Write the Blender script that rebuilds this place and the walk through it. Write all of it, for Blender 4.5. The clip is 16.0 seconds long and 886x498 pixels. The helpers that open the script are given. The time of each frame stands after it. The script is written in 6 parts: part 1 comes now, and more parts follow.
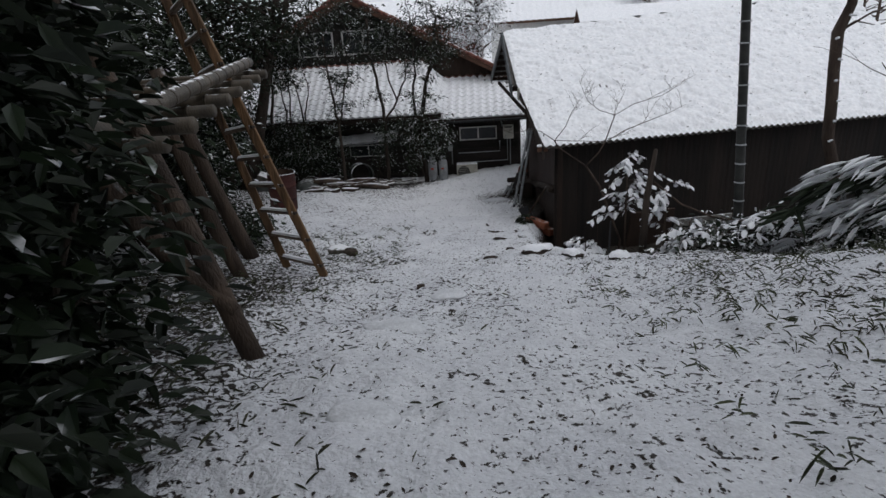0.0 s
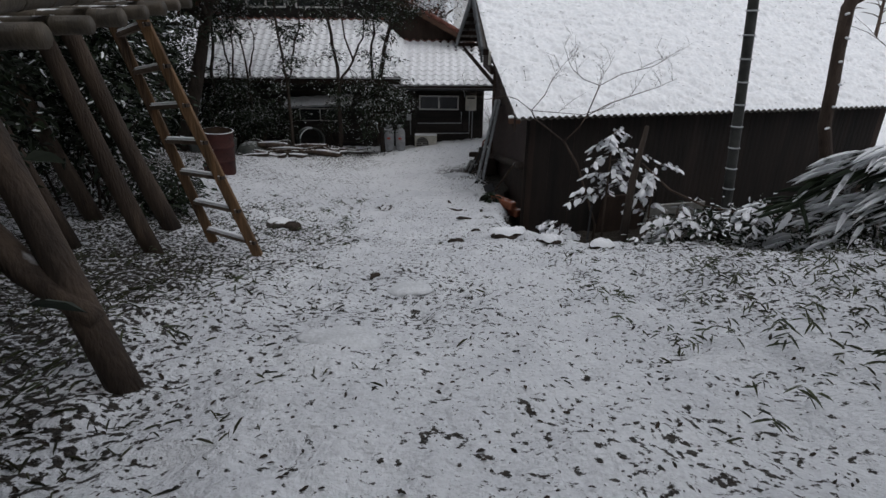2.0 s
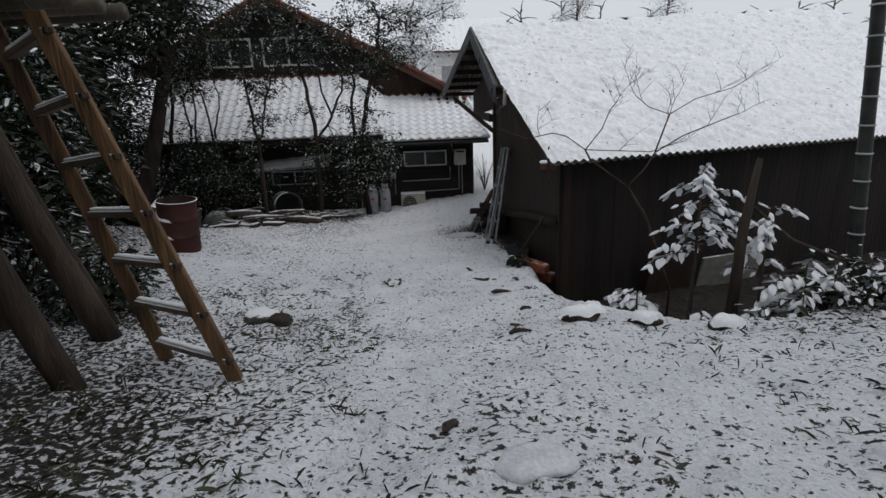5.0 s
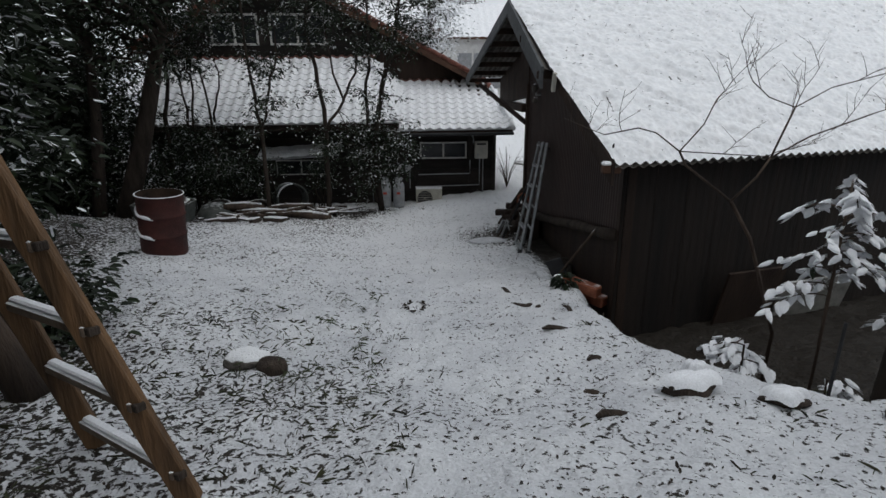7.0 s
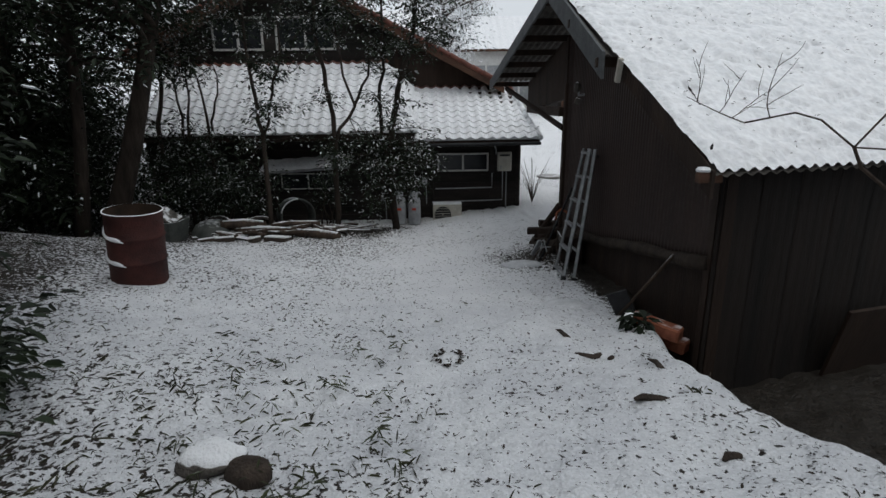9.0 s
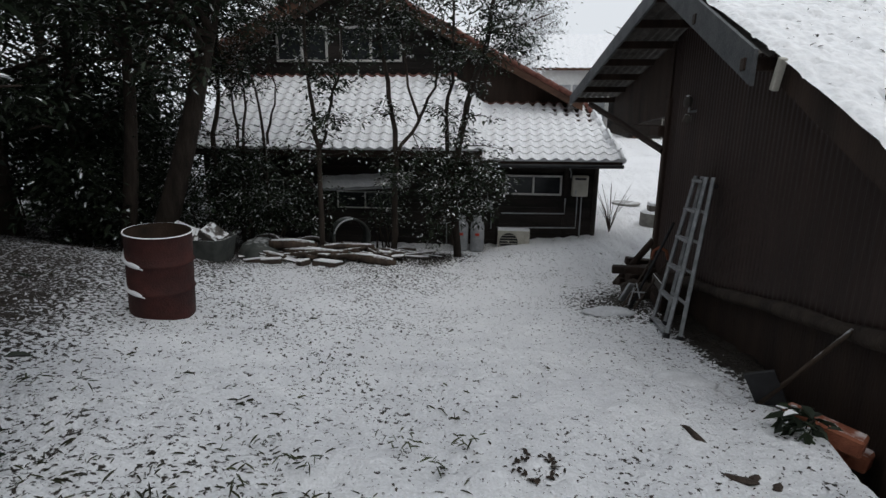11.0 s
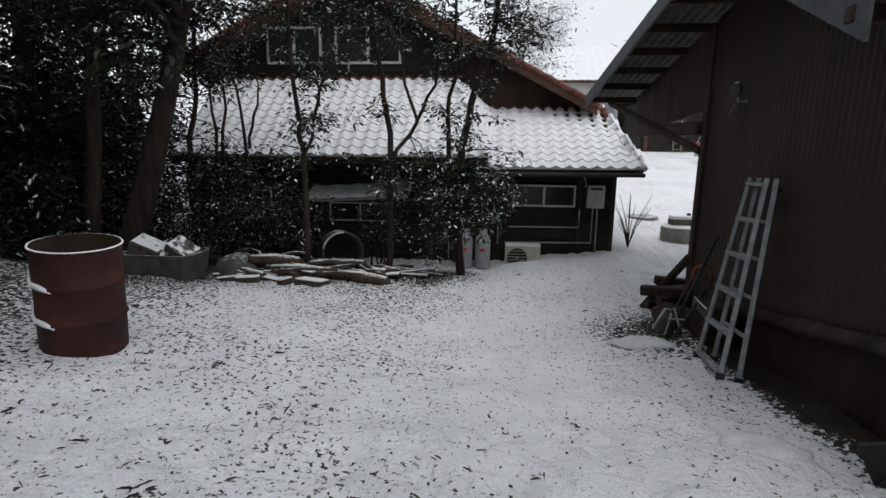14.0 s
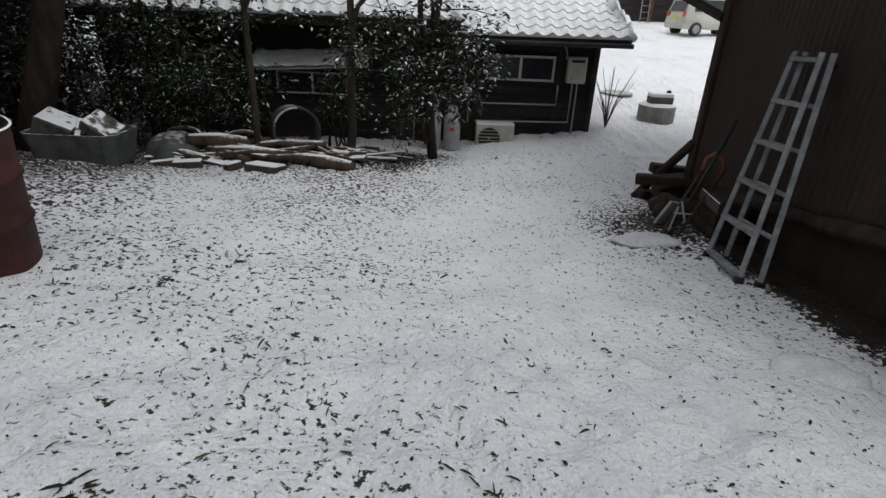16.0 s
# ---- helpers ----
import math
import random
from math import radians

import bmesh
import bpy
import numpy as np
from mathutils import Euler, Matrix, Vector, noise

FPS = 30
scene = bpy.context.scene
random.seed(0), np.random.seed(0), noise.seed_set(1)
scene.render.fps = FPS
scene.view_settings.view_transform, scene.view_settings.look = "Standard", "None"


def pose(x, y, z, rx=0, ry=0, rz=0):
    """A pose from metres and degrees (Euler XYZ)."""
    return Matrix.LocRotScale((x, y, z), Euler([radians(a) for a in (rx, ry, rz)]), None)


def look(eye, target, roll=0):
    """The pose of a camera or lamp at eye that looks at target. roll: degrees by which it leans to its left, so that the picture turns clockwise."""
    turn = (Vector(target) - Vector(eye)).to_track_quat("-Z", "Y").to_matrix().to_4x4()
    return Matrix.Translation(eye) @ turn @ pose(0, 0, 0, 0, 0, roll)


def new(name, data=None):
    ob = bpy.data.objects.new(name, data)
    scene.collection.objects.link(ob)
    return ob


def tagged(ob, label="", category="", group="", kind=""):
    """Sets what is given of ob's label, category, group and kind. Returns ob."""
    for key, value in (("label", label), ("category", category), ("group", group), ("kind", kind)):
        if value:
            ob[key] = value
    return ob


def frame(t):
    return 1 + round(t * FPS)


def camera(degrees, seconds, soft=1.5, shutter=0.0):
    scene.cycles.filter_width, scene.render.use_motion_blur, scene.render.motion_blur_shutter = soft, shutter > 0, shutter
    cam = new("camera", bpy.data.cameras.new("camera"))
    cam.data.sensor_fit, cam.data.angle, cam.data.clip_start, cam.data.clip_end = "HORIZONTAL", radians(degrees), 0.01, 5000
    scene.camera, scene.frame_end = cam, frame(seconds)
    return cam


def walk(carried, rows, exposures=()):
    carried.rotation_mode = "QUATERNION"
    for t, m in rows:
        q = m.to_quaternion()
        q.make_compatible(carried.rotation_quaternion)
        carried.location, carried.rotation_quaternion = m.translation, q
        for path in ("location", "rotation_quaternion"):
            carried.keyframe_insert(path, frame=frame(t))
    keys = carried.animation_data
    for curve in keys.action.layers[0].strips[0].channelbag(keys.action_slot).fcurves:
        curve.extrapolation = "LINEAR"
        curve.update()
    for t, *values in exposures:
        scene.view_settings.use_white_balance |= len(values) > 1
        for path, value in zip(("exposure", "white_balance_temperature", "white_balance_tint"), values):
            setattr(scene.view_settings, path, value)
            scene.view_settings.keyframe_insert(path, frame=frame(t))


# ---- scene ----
cam = camera(79.6, 16.0)
PATH = [
    (0, (0.378, -0.674, 1.191), (0.179, 1.201, 0.523), -3.7),
    (0.5, (0.346, -0.425, 1.127), (0.112, 1.456, 0.489), -3.3),
    (1, (0.173, -0.22, 1.103), (-0.064, 1.658, 0.457), -0.8),
    (1.5, (0.094, -0.014, 1.012), (-0.015, 1.841, 0.271), 2.7),
    (2, (0.196, 0.276, 0.928), (0.18, 2.124, 0.166), 0.6),
    (2.5, (0.083, 0.505, 0.898), (0.077, 2.355, 0.136), 0.4),
    (3, (-0.035, 0.698, 0.862), (-0.02, 2.545, 0.093), -0.3),
    (3.5, (-0.07, 1.015, 0.809), (-0.049, 2.876, 0.077), -0.1),
    (4, (-0.219, 1.377, 0.707), (-0.136, 3.288, 0.124), -0.6),
    (6.5, (-0.717, 3.151, 0.441), (-0.652, 5.072, -0.111), -3.3),
    (7, (-0.763, 3.504, 0.448), (-0.693, 5.412, -0.145), -0.4),
    (7.5, (-0.896, 3.905, 0.374), (-0.831, 5.823, -0.19), -0.7),
    (8, (-0.901, 4.237, 0.293), (-0.857, 6.142, -0.315), -1.0),
    (10.5, (-1.192, 5.866, 0.11), (-1.219, 7.825, -0.295), 1.4),
    (11, (-1.207, 6.136, 0.098), (-1.375, 8.073, -0.372), 0.6),
    (11.5, (-1.18, 6.243, 0.064), (-1.383, 8.164, -0.454), 0.8),
    (12, (-1.102, 6.403, 0.038), (-1.336, 8.313, -0.506), -2.0),
    (12.5, (-1.037, 6.602, 0.01), (-1.295, 8.509, -0.534), -1.5),
    (13, (-1.057, 6.824, -0.041), (-1.266, 8.741, -0.569), -2.1),
    (13.5, (-1.134, 7.046, -0.102), (-1.332, 8.977, -0.587), 0.1),
    (14, (-1.233, 7.282, -0.161), (-1.422, 9.23, -0.572), 0.6),
    (14.5, (-1.34, 7.484, -0.157), (-1.583, 9.407, -0.651), 2.0),
    (15, (-1.444, 7.723, -0.191), (-1.692, 9.549, -0.968), 3.6),
    (15.5, (-1.551, 7.937, -0.226), (-1.625, 9.75, -1.065), 3.4),
    (16, (-1.664, 8.082, -0.251), (-1.643, 9.894, -1.097), 2.5),
]
walk(cam, [(t, look(eye, target, roll)) for t, eye, target, roll in PATH], [(0, -0.35, 6300, 11), (3.5, -0.38, 6400, 11), (7, -0.35, 6350, 8), (8, -0.34, 6350, 8), (10.5, -0.32, 6350, 6), (11.2, -0.12, 6450, 9), (13, -0.04, 6450, 9), (14, -0.02, 6450, 9), (15, 0.05, 6500, 9), (16, 0.06, 6550, 9)])

# ---- light ----
world = bpy.data.worlds.new("overcast")
scene.world = world
world.use_nodes = True
wt = world.node_tree
wbg = wt.nodes["Background"]
sky = wt.nodes.new("ShaderNodeTexSky")
sky.sky_type = "NISHITA"
sky.sun_disc = False
sky.sun_elevation = radians(65)
sky.sun_rotation = radians(150)
sky.air_density, sky.dust_density = 1.0, 4.0
soft_sky = wt.nodes.new("ShaderNodeHueSaturation")
soft_sky.inputs["Saturation"].default_value = 0.22
wt.links.new(sky.outputs[0], soft_sky.inputs["Color"])
cloud = wt.nodes.new("ShaderNodeMix")
cloud.data_type = "RGBA"
cloud.inputs["Factor"].default_value = 0.75
cloud.inputs["B"].default_value = (8.2, 8.5, 9.0, 1)
wt.links.new(soft_sky.outputs[0], cloud.inputs["A"])
wt.links.new(cloud.outputs["Result"], wbg.inputs[0])
wbg.inputs[1].default_value = 0.12
sun = new("sun", bpy.data.lights.new("sun", "SUN"))
sun.data.energy, sun.data.angle, sun.data.color = 0.6, radians(40), (1.0, 0.98, 0.95)
sun.matrix_world = look((8, 2, 30), (2, 12, 0))

# ---- materials ----
rnd = random.Random(7)
rng = np.random.default_rng(7)


def sock(nt, kind, **values):
    n = nt.nodes.new(kind)
    for k, v in values.items():
        n.inputs[k.replace("_", " ")].default_value = v
    return n


def mat(name, dark, light, scale=6.0, rough=0.7, bump=0.3, grain=(1, 1, 1), metal=0.0, spread=0.15, fine=60.0, snow=0.0, snow_edge=0.35, island=False, snow_scale=9.0):
    """A surface of two mixed colours with fine grain; snow: how much of the up-facing surface is covered."""
    m = bpy.data.materials.new(name)
    m.use_nodes = True
    nt = m.node_tree
    b = nt.nodes["Principled BSDF"]
    b.inputs["Roughness"].default_value = rough
    b.inputs["Metallic"].default_value = metal
    b.inputs["Specular IOR Level"].default_value = 0.3
    L = nt.links.new
    co = nt.nodes.new("ShaderNodeTexCoord")
    mp = sock(nt, "ShaderNodeMapping", Scale=grain)
    L(co.outputs["Object"], mp.inputs[0])
    n1 = sock(nt, "ShaderNodeTexNoise", Scale=scale, Detail=5.0, Roughness=0.6)
    n2 = sock(nt, "ShaderNodeTexNoise", Scale=fine, Detail=3.0)
    L(mp.outputs[0], n1.inputs["Vector"])
    L(mp.outputs[0], n2.inputs["Vector"])
    r = nt.nodes.new("ShaderNodeValToRGB")
    r.color_ramp.elements[0].position, r.color_ramp.elements[1].position = 0.32, 0.68
    r.color_ramp.elements[0].color = (*dark, 1)
    r.color_ramp.elements[1].color = (*light, 1)
    L(n1.outputs[0], r.inputs[0])
    hsv = nt.nodes.new("ShaderNodeHueSaturation")
    L(r.outputs[0], hsv.inputs["Color"])
    add = nt.nodes.new("ShaderNodeMath")
    add.operation = "MULTIPLY_ADD"
    add.inputs[1].default_value, add.inputs[2].default_value = 2 * spread, 1 - spread
    if island:
        g0 = nt.nodes.new("ShaderNodeNewGeometry")
        L(g0.outputs["Random Per Island"], add.inputs[0])
    else:
        oi = nt.nodes.new("ShaderNodeObjectInfo")
        L(oi.outputs["Random"], add.inputs[0])
    mul = nt.nodes.new("ShaderNodeMath")
    mul.operation = "MULTIPLY_ADD"
    mul.inputs[1].default_value, mul.inputs[2].default_value = 0.5, 0.75
    L(n2.outputs[0], mul.inputs[0])
    mm = nt.nodes.new("ShaderNodeMath")
    mm.operation = "MULTIPLY"
    L(add.outputs[0], mm.inputs[0])
    L(mul.outputs[0], mm.inputs[1])
    L(mm.outputs[0], hsv.inputs["Value"])
    out = hsv.outputs[0]
    if snow > 0:
        g = nt.nodes.new("ShaderNodeNewGeometry")
        sp = nt.nodes.new("ShaderNodeSeparateXYZ")
        L(g.outputs["Normal"], sp.inputs[0])
        ab = nt.nodes.new("ShaderNodeMath")
        ab.operation = "ABSOLUTE" if island else "MULTIPLY"
        ab.inputs[1].default_value = 1.0
        L(sp.outputs["Z"], ab.inputs[0])
        sn = sock(nt, "ShaderNodeTexNoise", Scale=snow_scale, Detail=4.0)
        L(co.outputs["Object"], sn.inputs["Vector"])
        s1 = nt.nodes.new("ShaderNodeMath")
        s1.operation = "ADD"
        L(ab.outputs[0], s1.inputs[0])
        L(sn.outputs[0], s1.inputs[1])
        last = s1
        if island:
            s2 = nt.nodes.new("ShaderNodeMath")
            s2.operation = "MULTIPLY_ADD"
            s2.inputs[1].default_value = 0.5
            L(g.outputs["Random Per Island"], s2.inputs[0])
            L(s1.outputs[0], s2.inputs[2])
            last = s2
        mr = nt.nodes.new("ShaderNodeMapRange")
        edge = (1.9 if island else 1.6) - snow
        mr.inputs[1].default_value, mr.inputs[2].default_value = edge, edge + snow_edge
        L(last.outputs[0], mr.inputs[0])
        mix = nt.nodes.new("ShaderNodeMix")
        mix.data_type = "RGBA"
        L(mr.outputs[0], mix.inputs["Factor"])
        L(out, mix.inputs["A"])
        mix.inputs["B"].default_value = (0.8, 0.81, 0.83, 1)
        out = mix.outputs["Result"]
    L(out, b.inputs["Base Color"])
    if bump:
        bn = sock(nt, "ShaderNodeBump", Strength=bump, Distance=0.02)
        sm = nt.nodes.new("ShaderNodeMath")
        sm.operation = "ADD"
        L(n1.outputs[0], sm.inputs[0])
        L(n2.outputs[0], sm.inputs[1])
        L(sm.outputs[0], bn.inputs["Height"])
        L(bn.outputs[0], b.inputs["Normal"])
    return m


SNOW_THIN = mat("thin_snow", (0.48, 0.49, 0.51), (0.64, 0.65, 0.67), 6.0, 0.65, 0.4, spread=0.02, fine=50)
SNOW = mat("snow", (0.74, 0.75, 0.78), (0.83, 0.84, 0.86), 3.0, 0.6, 0.25, spread=0.02, fine=90)
SNOW_ROOF = mat("roof_snow", (0.79, 0.80, 0.82), (0.90, 0.90, 0.91), 6.0, 0.6, 1.0, spread=0.02, fine=16)
BARK = mat("bark", (0.03, 0.02, 0.015), (0.09, 0.065, 0.05), 8, 0.9, 0.8, (1, 1, 0.2), snow=0.12)
BARK_DARK = mat("dark_bark", (0.02, 0.015, 0.012), (0.06, 0.045, 0.035), 8, 0.9, 0.8, (1, 1, 0.2))
LOG = mat("log", (0.025, 0.018, 0.014), (0.08, 0.056, 0.04), 7, 0.85, 0.7, (1, 1, 0.15), snow=0.35)
BAMBOO = mat("bamboo", (0.03, 0.025, 0.018), (0.085, 0.066, 0.045), 5, 0.55, 0.25, (1, 1, 0.3), snow=0.2, snow_edge=0.12)
BAMBOO_DARK = mat("dark_bamboo", (0.02, 0.022, 0.02), (0.06, 0.06, 0.055), 5, 0.5, 0.3)
LADDER_WOOD = mat("ladder_wood", (0.035, 0.022, 0.013), (0.17, 0.095, 0.045), 9, 0.75, 0.7, (1, 1, 0.12), snow=0.3)
RUNG_WOOD = mat("rung_wood", (0.07, 0.05, 0.035), (0.16, 0.12, 0.09), 6, 0.8, 0.5, (0.2, 1, 1), snow=0.75)
BOARD = mat("dark_board", (0.018, 0.011, 0.008), (0.045, 0.028, 0.02), 4, 0.75, 0.5, (1, 1, 0.15), spread=0.25)
IRON = mat("brown_metal", (0.022, 0.0135, 0.0115), (0.040, 0.0245, 0.020), 3, 0.6, 0.15, (1, 1, 0.2), spread=0.06)
# near-black for the shed's front sheets, darker than the gable's brown metal
FRONT = mat("near_black_board", (0.009, 0.007, 0.006), (0.020, 0.014, 0.011), 4, 0.8, 0.3, (1, 1, 0.15), spread=0.15)
HOUSE_WOOD = mat("charred_wood", (0.012, 0.010, 0.009), (0.035, 0.028, 0.024), 4, 0.8, 0.5, (0.2, 1, 1), spread=0.25)
BEAM = mat("brown_beam", (0.05, 0.026, 0.017), (0.11, 0.055, 0.034), 4, 0.8, 0.4, (0.3, 1, 1))
FASCIA = mat("grey_fascia", (0.06, 0.065, 0.07), (0.11, 0.115, 0.12), 5, 0.7, 0.3)
SOFFIT = mat("soffit", (0.04, 0.035, 0.03), (0.11, 0.10, 0.09), 6, 0.8, 0.3)
TILE_RED = mat("red_tile", (0.09, 0.03, 0.02), (0.19, 0.07, 0.05), 8, 0.5, 0.3, spread=0.2, snow=0.05)
WHITE_FRAME = mat("window_frame", (0.45, 0.44, 0.42), (0.6, 0.59, 0.56), 5, 0.5, 0.1)
CREAM = mat("cream_metal", (0.38, 0.36, 0.31), (0.5, 0.48, 0.42), 5, 0.5, 0.1)
GREY = mat("grey_metal", (0.22, 0.23, 0.24), (0.36, 0.37, 0.38), 6, 0.5, 0.2)
ALU = mat("aluminium", (0.16, 0.165, 0.17), (0.30, 0.31, 0.32), 8, 0.5, 0.15, metal=0.3, snow=0.08)
BLACK = mat("black_plastic", (0.012, 0.012, 0.013), (0.03, 0.03, 0.032), 6, 0.6, 0.1)
DRUM = mat("rusty_drum", (0.030, 0.009, 0.008), (0.078, 0.022, 0.017), 4, 0.7, 0.4)
DRUM_IN = mat("drum_inside", (0.02, 0.014, 0.01), (0.05, 0.03, 0.02), 5, 0.9, 0.4)
TUB = mat("grey_tub", (0.04, 0.045, 0.042), (0.09, 0.095, 0.088), 5, 0.7, 0.3, snow=0.2)
CONC = mat("concrete", (0.16, 0.155, 0.14), (0.28, 0.27, 0.25), 6, 0.9, 0.5, snow=0.25)
STONE = mat("stone", (0.05, 0.045, 0.04), (0.14, 0.125, 0.11), 7, 0.9, 0.8, snow=0.62, snow_edge=0.12)
BRICK = mat("orange_brick", (0.16, 0.05, 0.028), (0.28, 0.10, 0.055), 9, 0.85, 0.5, snow=0.12)
SCRAP = mat("weathered_scrap", (0.04, 0.037, 0.033), (0.14, 0.125, 0.11), 6, 0.85, 0.5, snow=0.38, snow_edge=0.1)
LEAF = mat("evergreen_leaf", (0.008, 0.013, 0.007), (0.024, 0.037, 0.016), 3, 0.6, 0.0, spread=0.5, island=True, snow=0.12, snow_edge=0.08, snow_scale=14)
LEAF_DARK = mat("shaded_leaf", (0.008, 0.013, 0.007), (0.022, 0.034, 0.015), 3, 0.6, 0.0, spread=0.45, island=True, snow=0.04, snow_edge=0.2)
LEAF_SNOWY = mat("snowy_leaf", (0.015, 0.024, 0.012), (0.04, 0.06, 0.025), 3, 0.5, 0.0, spread=0.4, island=True, snow=0.95, snow_edge=0.2)
LEAF_BARE = mat("glossy_leaf", (0.005, 0.010, 0.005), (0.018, 0.028, 0.012), 3, 0.5, 0.0, spread=0.5, island=True, snow=0.08, snow_edge=0.25)
GRASS = mat("winter_grass", (0.02, 0.022, 0.012), (0.07, 0.07, 0.035), 4, 0.7, 0.0, spread=0.5, island=True)
LITTER = mat("leaf_litter", (0.012, 0.009, 0.007), (0.042, 0.029, 0.021), 4, 0.8, 0.0, spread=0.5, island=True)
CAR_PAINT = mat("pale_gold_paint", (0.42, 0.42, 0.36), (0.48, 0.48, 0.42), 2, 0.3, 0.02, metal=0.3)
RED_LAMP = mat("red_lamp", (0.4, 0.03, 0.02), (0.55, 0.08, 0.04), 6, 0.3, 0.0)
YELLOW = mat("yellow_plate", (0.6, 0.5, 0.05), (0.7, 0.6, 0.1), 6, 0.5, 0.0)
PLASTER = mat("white_plaster", (0.6, 0.6, 0.58), (0.75, 0.75, 0.73), 3, 0.8, 0.1)
RED_WALL = mat("red_brown_wall", (0.14, 0.05, 0.035), (0.22, 0.09, 0.06), 3, 0.8, 0.3, (1, 1, 0.2))
GLASS = mat("dark_glass", (0.02, 0.022, 0.024), (0.035, 0.037, 0.04), 2, 0.08, 0.0, spread=0.05)
HILL = mat("snowy_hill", (0.5, 0.52, 0.55), (0.75, 0.76, 0.78), 0.2, 0.9, 0.2)


# ---- mesh helpers ----
class Shape:
    """Collects vertices and faces of one mesh."""

    def __init__(self):
        self.v, self.f, self.count = [], [], 0

    def raw(self, verts, faces):
        self.v.append(np.asarray(verts, float).reshape(-1, 3))
        self.f += [[i + self.count for i in f] for f in faces]
        self.count += len(self.v[-1])
        return self

    def box(self, centre, size, m=None, chamfer=0.12):
        """A block with chamfered edges."""
        bm = bmesh.new()
        bmesh.ops.create_cube(bm, size=1.0, matrix=Matrix.Diagonal((*size, 1)))
        c = min(0.02, min(size) * chamfer)
        bmesh.ops.bevel(bm, geom=bm.edges[:], offset=c, segments=1, affect="EDGES")
        t = Matrix.Translation(centre) if m is None else Matrix.Translation(centre) @ m
        bm.transform(t)
        bm.verts.ensure_lookup_table()
        self.raw([v.co[:] for v in bm.verts], [[v.index for v in f.verts] for f in bm.faces])
        bm.free()
        return self

    def tube(self, pts, radii, n=10, cap=True):
        pts = [Vector(p) for p in pts]
        if not hasattr(radii, "__len__"):
            radii = [radii] * len(pts)
        radii = [float(q) for q in radii]
        rings = []
        for i, p in enumerate(pts):
            d = (pts[min(i + 1, len(pts) - 1)] - pts[max(i - 1, 0)]).normalized()
            a = d.cross(Vector((0.13, 0.97, 0.2)) if abs(d.y) < 0.9 else Vector((1, 0, 0.1))).normalized()
            b = d.cross(a)
            rings += [p + radii[i] * (a * math.cos(2 * math.pi * k / n) + b * math.sin(2 * math.pi * k / n)) for k in range(n)]
        faces = [[i * n + k, i * n + (k + 1) % n, (i + 1) * n + (k + 1) % n, (i + 1) * n + k] for i in range(len(pts) - 1) for k in range(n)]
        if cap:
            faces += [list(range(n))[::-1], [(len(pts) - 1) * n + k for k in range(n)]]
        return self.raw([p[:] for p in rings], faces)

    def lathe(self, profile, centre=(0, 0, 0), n=24, m=None):
        c = Vector(centre)
        vs = []
        for r, z in profile:
            for k in range(n):
                p = Vector((r * math.cos(2 * math.pi * k / n), r * math.sin(2 * math.pi * k / n), z))
                vs.append((c + (m @ p if m else p))[:])
        fs = [[i * n + k, i * n + (k + 1) % n, (i + 1) * n + (k + 1) % n, (i + 1) * n + k] for i in range(len(profile) - 1) for k in range(n)]
        return self.raw(vs, fs)

    def grid(self, fn, nu, nv):
        vs = [fn(i / nu, j / nv) for j in range(nv + 1) for i in range(nu + 1)]
        w = nu + 1
        fs = [[j * w + i, j * w + i + 1, (j + 1) * w + i + 1, (j + 1) * w + i] for j in range(nv) for i in range(nu)]
        return self.raw(vs, fs)

    def prism(self, poly, d):
        """A flat polygon pushed along d."""
        a = [Vector(p) for p in poly]
        n = len(a)
        self.raw([p[:] for p in a] + [(p + Vector(d))[:] for p in a], [list(range(n))[::-1], list(range(n, 2 * n))] + [[i, (i + 1) % n, n + (i + 1) % n, n + i] for i in range(n)])
        return self

    def leaves(self, place, way, up, length, width, fold=0.25, droop=0.25):
        """Many pointed leaves at once."""
        k = len(place)
        way = way / np.linalg.norm(way, axis=1, keepdims=True)
        side = np.cross(way, up)
        side /= np.linalg.norm(side, axis=1, keepdims=True) + 1e-9
        nrm = np.cross(side, way)
        l, w = length[:, None], width[:, None]
        sag = np.array([0, 0, -1.0]) * l * droop
        base = place
        tip = place + way * l + sag
        q1, q2 = place + way * l * 0.3 + sag * 0.1, place + way * l * 0.7 + sag * 0.5
        vs = np.stack([base, q1 + side * w * 0.5 + nrm * w * fold, q2 + side * w * 0.4 + nrm * w * fold, tip, q2 - side * w * 0.4 + nrm * w * fold, q1 - side * w * 0.5 + nrm * w * fold], 1).reshape(-1, 3)
        o = np.arange(k)[:, None] * 6
        f = np.concatenate([o + [0, 1, 2, 3], o + [0, 3, 4, 5]], 1).reshape(-1, 4)
        self.v.append(vs)
        self.f += (f + self.count).tolist()
        self.count += len(vs)
        return self

    def mesh(self, name, material, smooth=False):
        me = bpy.data.meshes.new(name)
        vs = np.concatenate(self.v) if self.v else np.zeros((0, 3))
        flat = np.array([i for f in self.f for i in f], dtype=np.int32)
        size = np.array([len(f) for f in self.f], dtype=np.int32)
        me.vertices.add(len(vs))
        me.vertices.foreach_set("co", vs.astype(np.float32).ravel())
        me.loops.add(len(flat))
        me.loops.foreach_set("vertex_index", flat)
        me.polygons.add(len(size))
        me.polygons.foreach_set("loop_start", np.concatenate([[0], np.cumsum(size)[:-1]]).astype(np.int32))
        me.polygons.foreach_set("use_smooth", np.full(len(size), smooth))
        me.update(calc_edges=True)
        me.validate()
        me.materials.append(material)
        return me


def part(name, shape, material, parent, label="", smooth=False):
    ob = new(name, shape.mesh(name, material, smooth))
    ob.parent = parent
    if label:
        ob["label"] = label
    return ob


